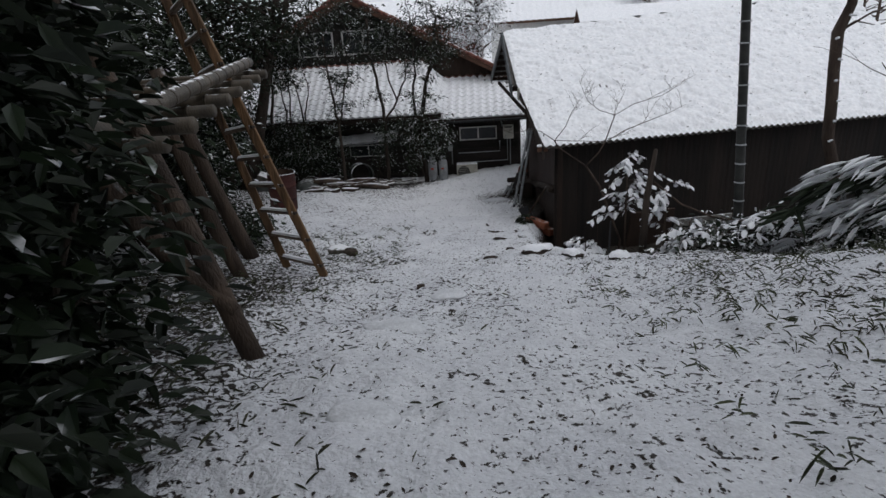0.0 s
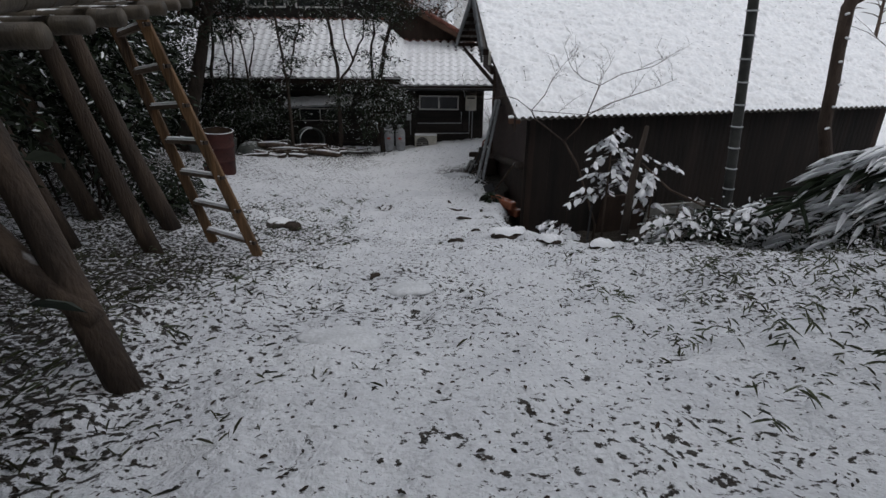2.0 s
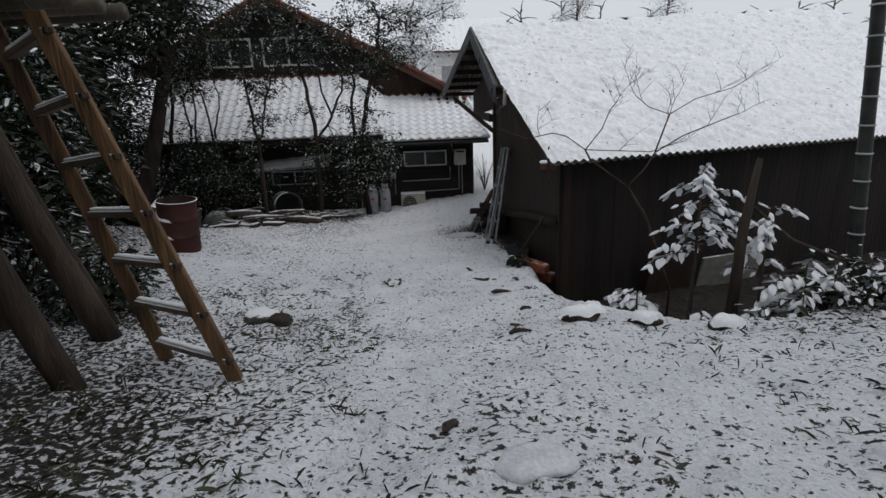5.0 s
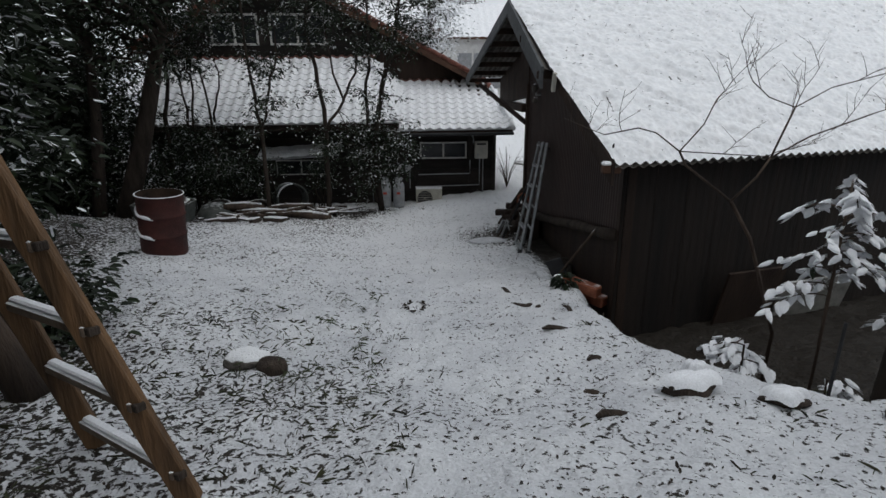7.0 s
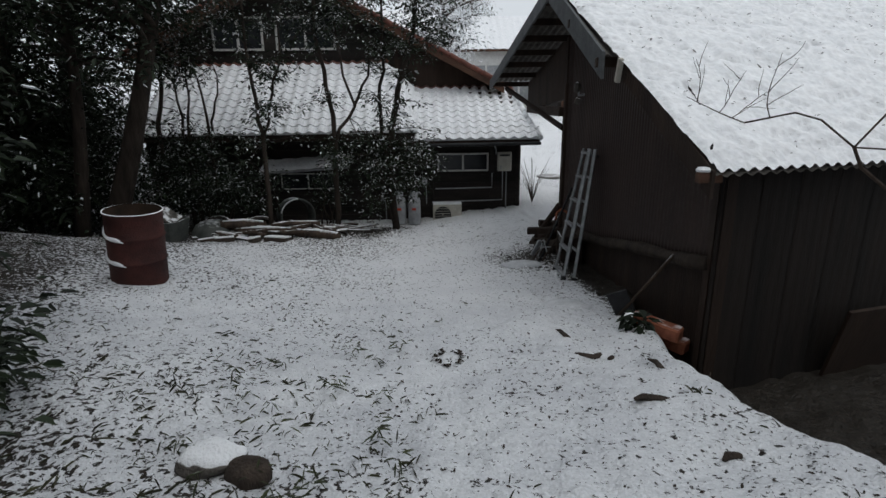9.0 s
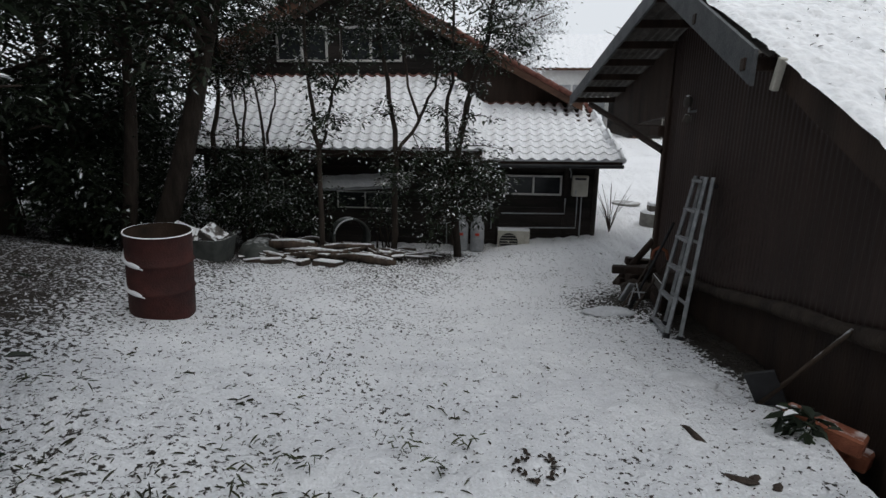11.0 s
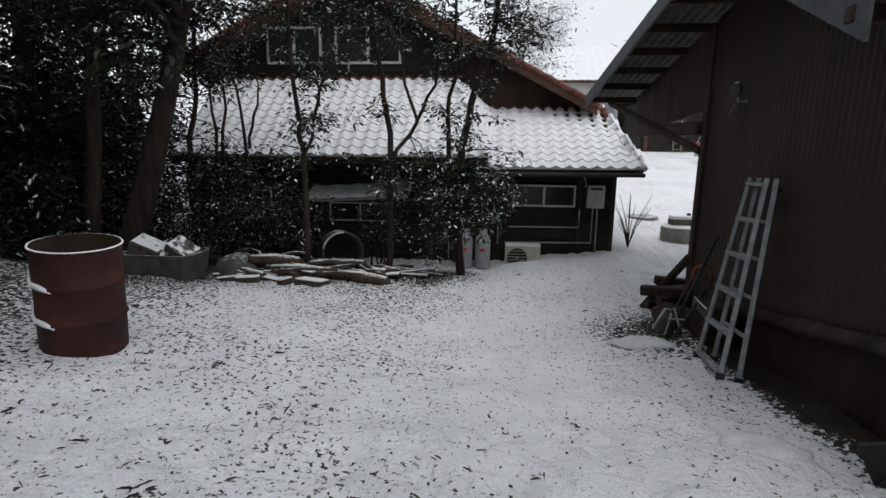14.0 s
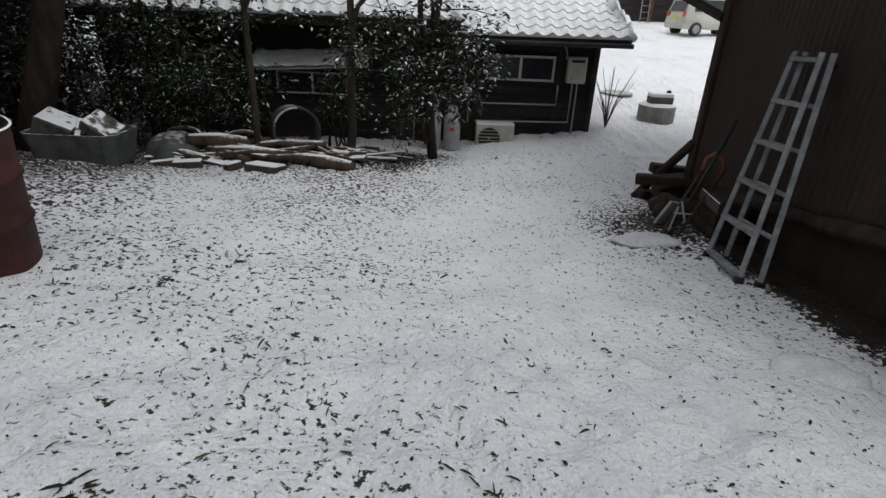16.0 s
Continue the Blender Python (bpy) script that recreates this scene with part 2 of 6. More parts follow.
def thing(name, label, category, at=(0, 0, 0), group="", kind="", m=None):
    ob = new(name)
    ob.empty_display_size = 0.1
    ob.matrix_world = m if m is not None else Matrix.Translation(at)
    return tagged(ob, label, category, group, kind)


def solid(name, shape, material, label, category, group="", kind="", smooth=False):
    return tagged(new(name, shape.mesh(name, material, smooth)), label, category, group, kind)


# ---- ground ----
GY = [-60, -6, -3, 0, 3, 6.2, 7.2, 9, 12, 15, 19, 24, 34, 60, 900]
GZ = [10, 1.35, 0.68, 0.0, -0.68, -1.43, -1.66, -1.93, -2.27, -2.5, -2.55, -2.3, -1.25, -0.1, 14]
EDGE = [(1.3, 10.4), (0.98, 9.1), (1.05, 7.9), (1.35, 6.9), (1.9, 6.3), (2.6, 6.1), (4.2, 6.5), (6.5, 7.2), (14, 9.0)]


def smooth_noise(x, y, s, seed):
    """Value noise on arrays."""
    r = np.random.default_rng(seed).random((64, 64))
    u, v = np.asarray(x) / s, np.asarray(y) / s
    i, j = np.floor(u).astype(int), np.floor(v).astype(int)
    a, b = u - i, v - j
    a, b = a * a * (3 - 2 * a), b * b * (3 - 2 * b)
    g = lambda p, q: r[p % 64, q % 64]
    return (g(i, j) * (1 - a) + g(i + 1, j) * a) * (1 - b) + (g(i, j + 1) * (1 - a) + g(i + 1, j + 1) * a) * b - 0.5


def past_edge(x, y):
    """Metres beyond the top of the bank in front of the shed (negative on the path's side)."""
    best = np.full(np.shape(x), 1e9)
    sign = np.ones(np.shape(x))
    for (x0, y0), (x1, y1) in zip(EDGE[:-1], EDGE[1:]):
        dx, dy = x1 - x0, y1 - y0
        s = np.clip(((x - x0) * dx + (y - y0) * dy) / (dx * dx + dy * dy), 0, 1)
        ex, ey = x - x0 - s * dx, y - y0 - s * dy
        d = np.hypot(ex, ey)
        c = dx * ey - dy * ex
        near = d < best
        best = np.where(near, d, best)
        sign = np.where(near, np.sign(c), sign)
    return best * np.where(sign == 0, 1, sign)


def ground_z(x, y, rough=True):
    x, y = np.asarray(x, float), np.asarray(y, float)
    z = (np.interp(y - 0.5, GY, GZ) + np.interp(y, GY, GZ) * 2 + np.interp(y + 0.5, GY, GZ)) / 4
    z = z + 0.12 * np.clip(-2.0 - x, 0, 4.5) * np.clip((y - 5.5) / 3, 0, 1) * np.clip((15.5 - y) / 3, 0, 1)
    z = z + 0.10 * np.clip(-6.5 - x, 0, 30) * np.clip((22 - y) / 8, 0, 1)
    z = z - 0.13 * np.clip(1.5 - x, 0, 3) * np.clip((y - 16.2) / 2.4, 0, 1) * np.clip((24 - y) / 3, 0, 1) * np.clip((x + 9) / 3, 0, 1)
    z = z + 0.16 * np.clip(x - 1.6, 0, 3.2) * np.clip((5.8 - y) / 2, 0, 1)
    d = past_edge(x, y)
    k = np.clip((d + 0.03) / 0.5, 0, 1)
    k = k * k * (3 - 2 * k) * ((x > 0.7) & (y < 12))
    z = z * (1 - k) + np.minimum(z, -2.6) * k
    if rough:
        near = np.clip((40 - np.hypot(x, y - 8)) / 20, 0, 1)
        z = z + near * (0.10 * smooth_noise(x, y, 1.7, 1) + 0.06 * smooth_noise(x, y, 0.45, 2) + 0.05 * smooth_noise(x, y, 0.17, 3) + 0.03 * smooth_noise(x, y, 0.075, 4))
    return z


def gz(x, y):
    return float(ground_z(x, y))


def build_ground():
    far = [45, 70, 110, 180, 300, 500, 900]
    xs = np.concatenate([[-f for f in far[::-1]], np.arange(-30, -9, 0.7), np.arange(-9, -4, 0.1), np.arange(-4, 3.5, 0.032), np.arange(3.5, 6.5, 0.08), np.arange(6.5, 30, 0.7), far])
    ys = np.concatenate([[-f for f in far[::-1]], np.arange(-30, -0.6, 0.7), np.arange(-0.5, 10.5, 0.032), np.arange(10.5, 17, 0.06), np.arange(17, 45, 0.5), [50, 60] + far[1:]])
    X, Y = np.meshgrid(xs, ys)
    s = Shape()
    w = len(xs)
    i, j = np.meshgrid(np.arange(w - 1), np.arange(len(ys) - 1))
    a = (j * w + i).ravel()
    s.v.append(np.stack([X, Y, ground_z(X, Y)], -1).reshape(-1, 3))
    s.f = np.stack([a, a + 1, a + w + 1, a + w], 1).tolist()
    m = mat("snowy_ground", (0.57, 0.58, 0.61), (0.71, 0.72, 0.74), 1.5, 0.65, 0.35, spread=0.02, fine=55)
    nt = m.node_tree
    L = nt.links.new
    b = nt.nodes["Principled BSDF"]
    old = b.inputs["Base Color"].links[0].from_socket
    co = nt.nodes.new("ShaderNodeTexCoord")
    n = sock(nt, "ShaderNodeTexNoise", Scale=24.0, Detail=5.0, Roughness=0.6)
    n2 = sock(nt, "ShaderNodeTexNoise", Scale=0.55, Detail=2.0)
    L(co.outputs["Object"], n.inputs["Vector"])
    L(co.outputs["Object"], n2.inputs["Vector"])
    sm = nt.nodes.new("ShaderNodeMath")
    sm.operation = "MULTIPLY_ADD"
    sm.inputs[1].default_value = 0.25
    L(n2.outputs[0], sm.inputs[0])
    L(n.outputs[0], sm.inputs[2])
    # bare earth shows where the bank, the trellis and the trees kept the snow off; hollows carry painted shading
    at = nt.nodes.new("ShaderNodeAttribute")
    at.attribute_name = "bare"
    s3 = nt.nodes.new("ShaderNodeMath")
    s3.operation = "MULTIPLY_ADD"
    s3.inputs[1].default_value = 0.55
    L(at.outputs["Fac"], s3.inputs[0])
    L(sm.outputs[0], s3.inputs[2])
    mr = nt.nodes.new("ShaderNodeMapRange")
    mr.inputs[1].default_value, mr.inputs[2].default_value = 0.73, 0.775
    L(s3.outputs[0], mr.inputs[0])
    mix = nt.nodes.new("ShaderNodeMix")
    mix.data_type = "RGBA"
    L(mr.outputs[0], mix.inputs["Factor"])
    earth = sock(nt, "ShaderNodeTexNoise", Scale=40.0, Detail=4.0)
    L(co.outputs["Object"], earth.inputs["Vector"])
    er = nt.nodes.new("ShaderNodeValToRGB")
    er.color_ramp.elements[0].position, er.color_ramp.elements[1].position = 0.35, 0.65
    # both earth tones darkened to include the shade in front of the shed
    er.color_ramp.elements[0].color, er.color_ramp.elements[1].color = (0.008, 0.007, 0.005, 1), (0.035, 0.027, 0.020, 1)
    L(earth.outputs[0], er.inputs[0])
    L(er.outputs[0], mix.inputs["B"])
    # the ground colour turns whiter down the slope and across the level yard
    cl = nt.nodes.new("ShaderNodeAttribute")
    cl.attribute_name = "whiter"
    mx = nt.nodes.new("ShaderNodeMix")
    mx.data_type = "RGBA"
    L(cl.outputs["Fac"], mx.inputs["Factor"])
    L(old, mx.inputs["A"])
    mx.inputs["B"].default_value = (0.88, 0.885, 0.9, 1)
    L(mx.outputs["Result"], mix.inputs["A"])
    L(mix.outputs["Result"], b.inputs["Base Color"])
    # hollows where blades and old tufts lie under the snow
    dim = sock(nt, "ShaderNodeTexNoise", Scale=16.0, Detail=4.0, Roughness=0.6)
    L(co.outputs["Object"], dim.inputs["Vector"])
    bump = sock(nt, "ShaderNodeBump", Strength=0.8, Distance=0.07)
    L(dim.outputs[0], bump.inputs["Height"])
    L(b.inputs["Normal"].links[0].from_socket, bump.inputs["Normal"])
    L(bump.outputs[0], b.inputs["Normal"])
    me = s.mesh("ground", m, True)
    att = me.attributes.new("bare", "FLOAT", "POINT")
    att.data.foreach_set("value", bare(X, Y).ravel().astype(np.float32))
    whiter = me.attributes.new("whiter", "FLOAT", "POINT")
    whiter.data.foreach_set("value", np.maximum(np.clip((Y - 15.5) / 3.5, 0, 1) * np.clip((X + 1.5) / 2, 0, 1), 0.8 * np.clip((Y - 9.5) / 5, 0, 1) * np.clip((X + 6) / 3, 0, 1)).ravel().astype(np.float32))
    tagged(new("ground", me), "thin snow over a sloping grassy yard", "ground", kind="structure")


def bare(x, y):
    """How little snow lies at a place: 0 open snow, 1 bare earth; hollows are darkened as shading."""
    x, y = np.asarray(x, float), np.asarray(y, float)
    v = 0.27 * np.clip((-1.7 - x) / 1.5, 0, 1) * np.clip((9.0 - y) / 1.5, 0, 1) * np.clip((-x - 1.5 + 0.0 * y) / 1, 0, 1)
    v = np.maximum(v, 0.32 * np.clip((-3.4 - x) / 2.4, 0, 1) * np.clip((24 - y) / 3, 0, 1))
    v = np.maximum(v, 0.17 * np.clip((y - 12) / 2.5, 0, 1) * np.clip((-1.0 - x) / 2, 0, 1) * (y < 18))
    v = np.maximum(v, 0.5 * np.clip(1.3 - np.abs(y - 16.6) / 1.2, 0, 1) * (x > -9) * np.clip((-1.2 - x) / 1.0, 0, 1))
    hollow = -smooth_noise(x, y, 0.17, 3) - 0.35 * smooth_noise(x, y, 1.3, 21)
    thin = 0.05 + 0.30 * np.clip((-0.35 - x - 0.08 * y) / 1.4, 0, 1) + 0.03 * np.clip((x - 1.5) / 1.0, 0, 1) + 0.10 * smooth_noise(x, y, 0.8, 22)
    v = np.maximum(v, np.clip(thin, 0, 1) * np.clip((8.5 - y) / 4, 0, 1))
    v = np.maximum(v, np.clip(0.01 + 0.05 * smooth_noise(x, y, 0.9, 23) + 0.14 * np.clip((-3.0 - x) / 2.5, 0, 1), 0, 1))
    # dips darkened in the colour to stand in for shading of the dimples
    v = np.maximum(v, 0.14 * np.clip((hollow - 0.15) / 0.25, 0, 1) * np.clip((11 - y) / 4, 0, 1))
    wall = 1.55 - 0.04 * (y - 9.4)
    v = np.maximum(v, np.clip(1 - (wall - x) / 0.6, 0, 1) * np.clip((y - 9.6) / 0.8, 0, 1) * np.clip((15.2 - y) / 0.8, 0, 1) * (x < 2))
    v = np.maximum(v, 0.42 * np.clip(1.2 - np.hypot(x - 0.9, y - 13.6) / 1.1, 0, 1))
    d = past_edge(x, y)
    v = np.maximum(v, np.clip((d - 0.12) / 0.25, 0, 1) * ((x > 0.7) & (y < 12)))
    v = np.maximum(v, 0.16 * np.clip((x - 2.0) / 1.0, 0, 1) * np.clip((d + 1.6) / 1.0, 0, 1) * (y < 8))
    return v


build_ground()


# ---- shed ----
def build_shed():
    shed = thing("shed", "dark brown sheet-metal shed with a snow-covered gable roof", "shed")
    eave0, eave1 = Vector((1.29, 9.10, -0.415)), Vector((10.0, 11.56, -0.415))
    peak0, peak1 = Vector((0.69, 12.77, 1.67)), Vector((9.6, 15.3, 2.15))
    back0, back1 = Vector((0.40, 17.62, 0.58)), Vector((9.3, 20.1, 1.0))
    knee0 = Vector((1.0, 10.62, 0.60))
    knee_main = Vector((0.80, 10.62, 0.62))
    knee1 = eave1.lerp(peak1, 0.44)
    wall = lambda y: 1.55 - 0.04 * (y - 9.4)

    def roof_sheet(a0, a1, b0, b1, nu, nv, lift, wavy, thin=True):
        def fn(u, v):
            p = a0.lerp(a1, u).lerp(b0.lerp(b1, u), v)
            n = float(0.03 * smooth_noise(p.x * 0.6, p.y, 0.4, 5) + 0.05 * smooth_noise(p.x * 0.7, p.y, 0.11, 6))
            wave = wavy * math.sin(2 * math.pi * p.x / 0.125)
            edge = min(1, v * nv / 3 if thin else 1, u * nu / 4 + 0.3)
            return (p.x, p.y - (0.03 * n / 0.05 if v == 0 and thin else 0), p.z + lift * (0.35 + 0.65 * edge) + n * edge + wave * (1.4 if v < 0.02 and thin else 0.25))
        return Shape().grid(fn, nu, nv)

    def front_snow(u, v):
        mid = Vector((0.88, 10.62, 0.61)).lerp(knee1, u)
        p = eave0.lerp(eave1, u).lerp(mid, v / 0.42) if v < 0.42 else mid.lerp(peak0.lerp(peak1, u), (v - 0.42) / 0.58)
        big = float(smooth_noise(p.x * 0.6, p.y, 0.4, 5))
        small = float(smooth_noise(p.x * 0.7, p.y, 0.11, 6))
        dent = -0.062 * min(1.0, max(0.0, float(smooth_noise(p.x * 0.45, p.y, 0.085, 9)) - 0.11) / 0.2) - 0.02 * max(0.0, float(smooth_noise(p.x * 0.5, p.y, 0.19, 10)) - 0.15) / 0.25
        edge = min(1, v * 22, u * 100 + 0.3)
        wave = 0.012 * math.sin(2 * math.pi * p.x / 0.125) * (1.4 if v < 0.02 else 0.25)
        return (p.x, p.y - (0.5 * small * 0.06 if v == 0 else 0), p.z + 0.085 * (0.35 + 0.65 * edge) + (0.025 * big + 0.035 * small + dent) * edge + wave)
    part("snow_cover", Shape().grid(front_snow, 480, 150), SNOW_ROOF, shed, "thin dimpled snow on the roof", True)
    part("snow_cover", roof_sheet(back0, back1, peak0, peak1, 60, 20, 0.07, 0.01), SNOW_ROOF, shed, "", True)
    # corrugated sheet under the snow
    for a0, a1, b0, b1 in ((eave0, eave1, knee0, knee1), (knee_main, knee1, peak0, peak1), (back0, back1, peak0, peak1)):
        def fn(u, v, a0=a0, a1=a1, b0=b0, b1=b1):
            p = a0.lerp(a1, u).lerp(b0.lerp(b1, u), v)
            return (p.x, p.y, p.z - 0.01 + 0.014 * math.sin(u * 2 * math.pi * (a1 - a0).length / 0.13))
        part("roof_sheet", Shape().grid(fn, 420, 4), SOFFIT, shed, "corrugated roof sheet")
    # verge boards
    def board(a, b, h, t, name, mt):
        d = (b - a)
        s = Shape().prism([a + Vector((0, 0, 0.03)), b + Vector((0, 0, 0.03)), b + Vector((0, 0, -h)), a + Vector((0, 0, -h))], (t, t * 0.2, 0))
        part(name, s, mt, shed)
    board(back0, peak0 + Vector((-0.01, 0, 0.03)), 0.17, -0.035, "verge_board", FASCIA)
    board(knee_main, peak0 + Vector((-0.01, 0, 0.03)), 0.24, -0.035, "verge_board", FASCIA)
    board(eave0 + Vector((0, 0.02, 0.0)), knee0, 0.2, -0.03, "verge_board", BOARD)
    # purlins show under the overhang
    for k in range(7):
        f = k / 6
        p = back0.lerp(peak0, 0.05 + 0.9 * f)
        part("purlin", Shape().box((p.x + 0.45, p.y, p.z - 0.11), (0.95, 0.07, 0.10)), BOARD, shed)
    for p in (knee_main.lerp(peak0, 0.06), knee_main.lerp(peak0, 0.55)):
        part("purlin", Shape().box((p.x + 0.4, p.y, p.z - 0.13), (0.9, 0.08, 0.10)), BOARD, shed)
    part("purlin_end", Shape().box((0.92, 10.52, 0.46), (0.05, 0.06, 0.24), pose(0, 0, 0, 18)), CREAM, shed, "bare pale board end")
    for q in (eave0 + Vector((-0.02, 0.08, -0.03)),):
        part("purlin_end", Shape().box(q[:], (0.2, 0.08, 0.09)), BEAM, shed)
        part("purlin_snow", Shape().box((q + Vector((-0.04, 0, 0.06)))[:], (0.13, 0.09, 0.05), None, 0.4), SNOW, shed)
    # gable wall: ribbed dark metal sheets above a low sill log, weathered boards below
    def top_at(y):
        if y < 10.62:
            return eave0.z + 0.02 + (knee0.z - eave0.z) * (y - 9.1) / 1.52 - 0.06
        if y < 12.77:
            return knee_main.z + (peak0.z - knee_main.z) * (y - 10.62) / 2.15 - 0.07
        return peak0.z + (back0.z - peak0.z) * (y - 12.77) / 4.85 - 0.07
    y = 9.42
    while y < 14.3:
        y1 = min(y + 0.46, 14.3)
        n = 24
        vs, fs = [], []
        for i in range(n + 1):
            yy = y + (y1 - y) * i / n
            rib = 0.007 * (1 if (i % 4) in (1, 2) else 0)
            vs += [(wall(yy) - rib, yy, -1.36 - 0.18 * (yy - 10.07) if yy > 9.4 else -1.3), (wall(yy) - rib, yy, top_at(yy))]
        fs = [[2 * i, 2 * i + 1, 2 * i + 3, 2 * i + 2] for i in range(n)]
        part("metal_sheet", Shape().raw(vs, fs), IRON, shed)
        y = y1
    part("gable_backing", Shape().prism([(wall(9.42) + 0.02, 9.42, -3.0), (wall(14.3) + 0.02, 14.3, -3.0), (wall(14.3) + 0.02, 14.3, top_at(14.3)), (wall(12.77) + 0.02, 12.77, top_at(12.77)), (wall(9.42) + 0.02, 9.42, top_at(9.42))], (0.10, 0, 0)), BOARD, shed)
    # high wall over the open bay at the back
    part("bay_wall", Shape().prism([(1.33, 14.32, 0.2), (1.2, 17.3, -0.05), (1.2, 17.3, 0.55), (1.33, 14.32, 1.2)], (0.08, 0, 0)), BOARD, shed)
    part("bay_beam", Shape().box((1.28, 15.9, -0.02), (0.14, 3.2, 0.16)), BOARD, shed)
    part("corner_post", Shape().box((1.36, 14.3, -1.1), (0.13, 0.13, 3.1)), BOARD, shed)
    part("brace", Shape().tube([(1.30, 14.3, -0.30), (0.62, 16.6, 0.42)], 0.05, 8), BOARD, shed, "slanting wooden brace with a line of snow")
    part("bay_side", Shape().box((4.6, 14.9, -1.2), (6.4, 0.1, 3.4), pose(0, 0, 0, 0, 0, 12)), BOARD, shed)
    s = Shape().tube([(wall(yy) - 0.05, yy, -1.38 - 0.18 * (yy - 10.07) + 0.012 * math.sin(yy * 3)) for yy in np.linspace(9.5, 13.2, 12)], [0.07 + 0.012 * math.sin(k * 2.1) for k in range(12)], 9)
    part("sill_log", s, BARK_DARK, shed, "rough log along the foot of the wall", True)
    # front wall below the eave
    d = (eave1 - eave0).normalized()
    n0 = Vector((1.52, 9.42, 0))
    k = 0
    while k < 17:
        a = n0 + d * (k * 0.46)
        b = n0 + d * (k * 0.46 + 0.452)
        vs, fs = [], []
        for i in range(17):
            p = a.lerp(b, i / 16) + Vector((0, -0.002 * (1 if (i % 4) in (1, 2) else 0), 0))
            vs += [(p.x, p.y, -2.9), (p.x, p.y, -0.40)]
        fs = [[2 * i, 2 * i + 2, 2 * i + 3, 2 * i + 1] for i in range(16)]
        # front sheets take a darker colour than the gable sheets
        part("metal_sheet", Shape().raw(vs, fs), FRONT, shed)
        k += 1
    e = n0 + d * 8.0
    part("front_backing", Shape().prism([(n0.x, n0.y + 0.03, -3), (e.x, e.y + 0.03, -3), (e.x, e.y + 0.03, -0.4), (n0.x, n0.y + 0.03, -0.4)], (0, 0.1, 0)), BOARD, shed)
    for u, h, w, mt, nm in ((2.0, 0.82, 0.92, BOARD, "leaning_panel"), (3.15, 0.56, 1.25, CONC, "leaning_panel")):
        c = n0 + d * u
        part(nm, Shape().box((c.x, c.y - 0.18, -2.64 + h / 2), (w, 0.04, h), pose(0, 0, 0, 12, 0, 15)), mt, shed, "dull board against the shed")
    return wall


shed_wall = build_shed()


# ---- house ----
def tile_mesh(name, w, h, material, rise=0.085):
    """One wavy roof tile with its layer of snow; x across, y up the slope."""
    s = Shape()
    n = 8
    def fn(u, v):
        wave = 0.5 - 0.5 * math.cos(2 * math.pi * (u + 0.15))
        return (u * w, v * h * 1.04, 0.012 + rise * wave ** 1.5 * 0.75 + 0.026 * (1 - v))
    s.grid(fn, n, 2)
    def lip(u, v):
        x, y0, z = fn(u, 0)
        return (x, 0.0 + 0.004 * v, z * (1 - v) - 0.02 * v)
    s.grid(lambda u, v: lip(u, 1 - v), n, 1)
    return s.mesh(name, material, True)


TILE_SNOW = tile_mesh("snowy_tile", 0.275, 0.27, SNOW_ROOF)
TILE_BARE = tile_mesh("red_tile", 0.275, 0.10, TILE_RED)


def tiled_roof(house, a, b, c, d):
    """Roof plane with eave a to b and top d to c; returns the roof part and what is needed for its tiles."""
    roof = part("roof", Shape().prism([a, b, c, d], (0, 0.03, -0.08)), BOARD, house, "wavy clay-tile roof under snow")
    return roof, Vector(a), Vector(b), Vector(c), Vector(d)


def lay_tiles(roof, a, b, c, d):
    u = (b - a).normalized()
    n = u.cross(d - a).normalized()
    v = n.cross(u)
    height = (d - a).dot(v)
    rows = max(1, int(round(height / 0.265)))
    ob = None
    for r in range(rows + 1):
        f = r / rows
        left, right = (d - a).dot(u) * f, (b - a).length + ((c - b).dot(u)) * f
        k0, k1 = math.floor(left / 0.275), math.ceil(right / 0.275)
        for k in range(k0, k1):
            if k * 0.275 < left - 0.2 or (k + 1) * 0.275 > right + 0.2:
                continue
            bare_row = r == rows
            ob = new("tile", TILE_BARE if bare_row else TILE_SNOW)
            o = a + u * (k * 0.275) + v * (height * f) + n * (0.004 + 0.006 * rnd.random())
            ob.matrix_world = Matrix(((u.x, v.x, n.x, o.x), (u.y, v.y, n.y, o.y), (u.z, v.z, n.z, o.z), (0, 0, 0, 1)))
            ob.parent = roof


def window(parent, name, x0, x1, z0, z1, y, panes=2, bar=0.045, depth=0.05):
    w = part(name, Shape().box(((x0 + x1) / 2, y + 0.03, (z0 + z1) / 2), (x1 - x0, 0.03, z1 - z0)), BLACK, parent, "sliding window in a pale aluminium frame")
    for nm, cx, cz, sx, sz in (("window_frame", (x0 + x1) / 2, z0, x1 - x0 + bar, bar), ("window_frame", (x0 + x1) / 2, z1, x1 - x0 + bar, bar), ("window_frame", x0, (z0 + z1) / 2, bar, z1 - z0), ("window_frame", x1, (z0 + z1) / 2, bar, z1 - z0)):
        part(nm, Shape().box((cx, y, cz), (sx, depth, sz)), WHITE_FRAME, w)
    for k in range(1, panes):
        x = x0 + (x1 - x0) * k / panes
        part("mullion", Shape().box((x, y - 0.005, (z0 + z1) / 2), (bar * 1.1, depth, z1 - z0 - bar)), WHITE_FRAME, w)
    for k in range(panes):
        xa, xb = x0 + (x1 - x0) * k / panes, x0 + (x1 - x0) * (k + 1) / panes
        part("pane", Shape().box(((xa + xb) / 2, y + 0.008 + 0.01 * (k % 2), (z0 + z1) / 2), (xb - xa - bar * 0.6, 0.006, z1 - z0 - bar)), GLASS, w)


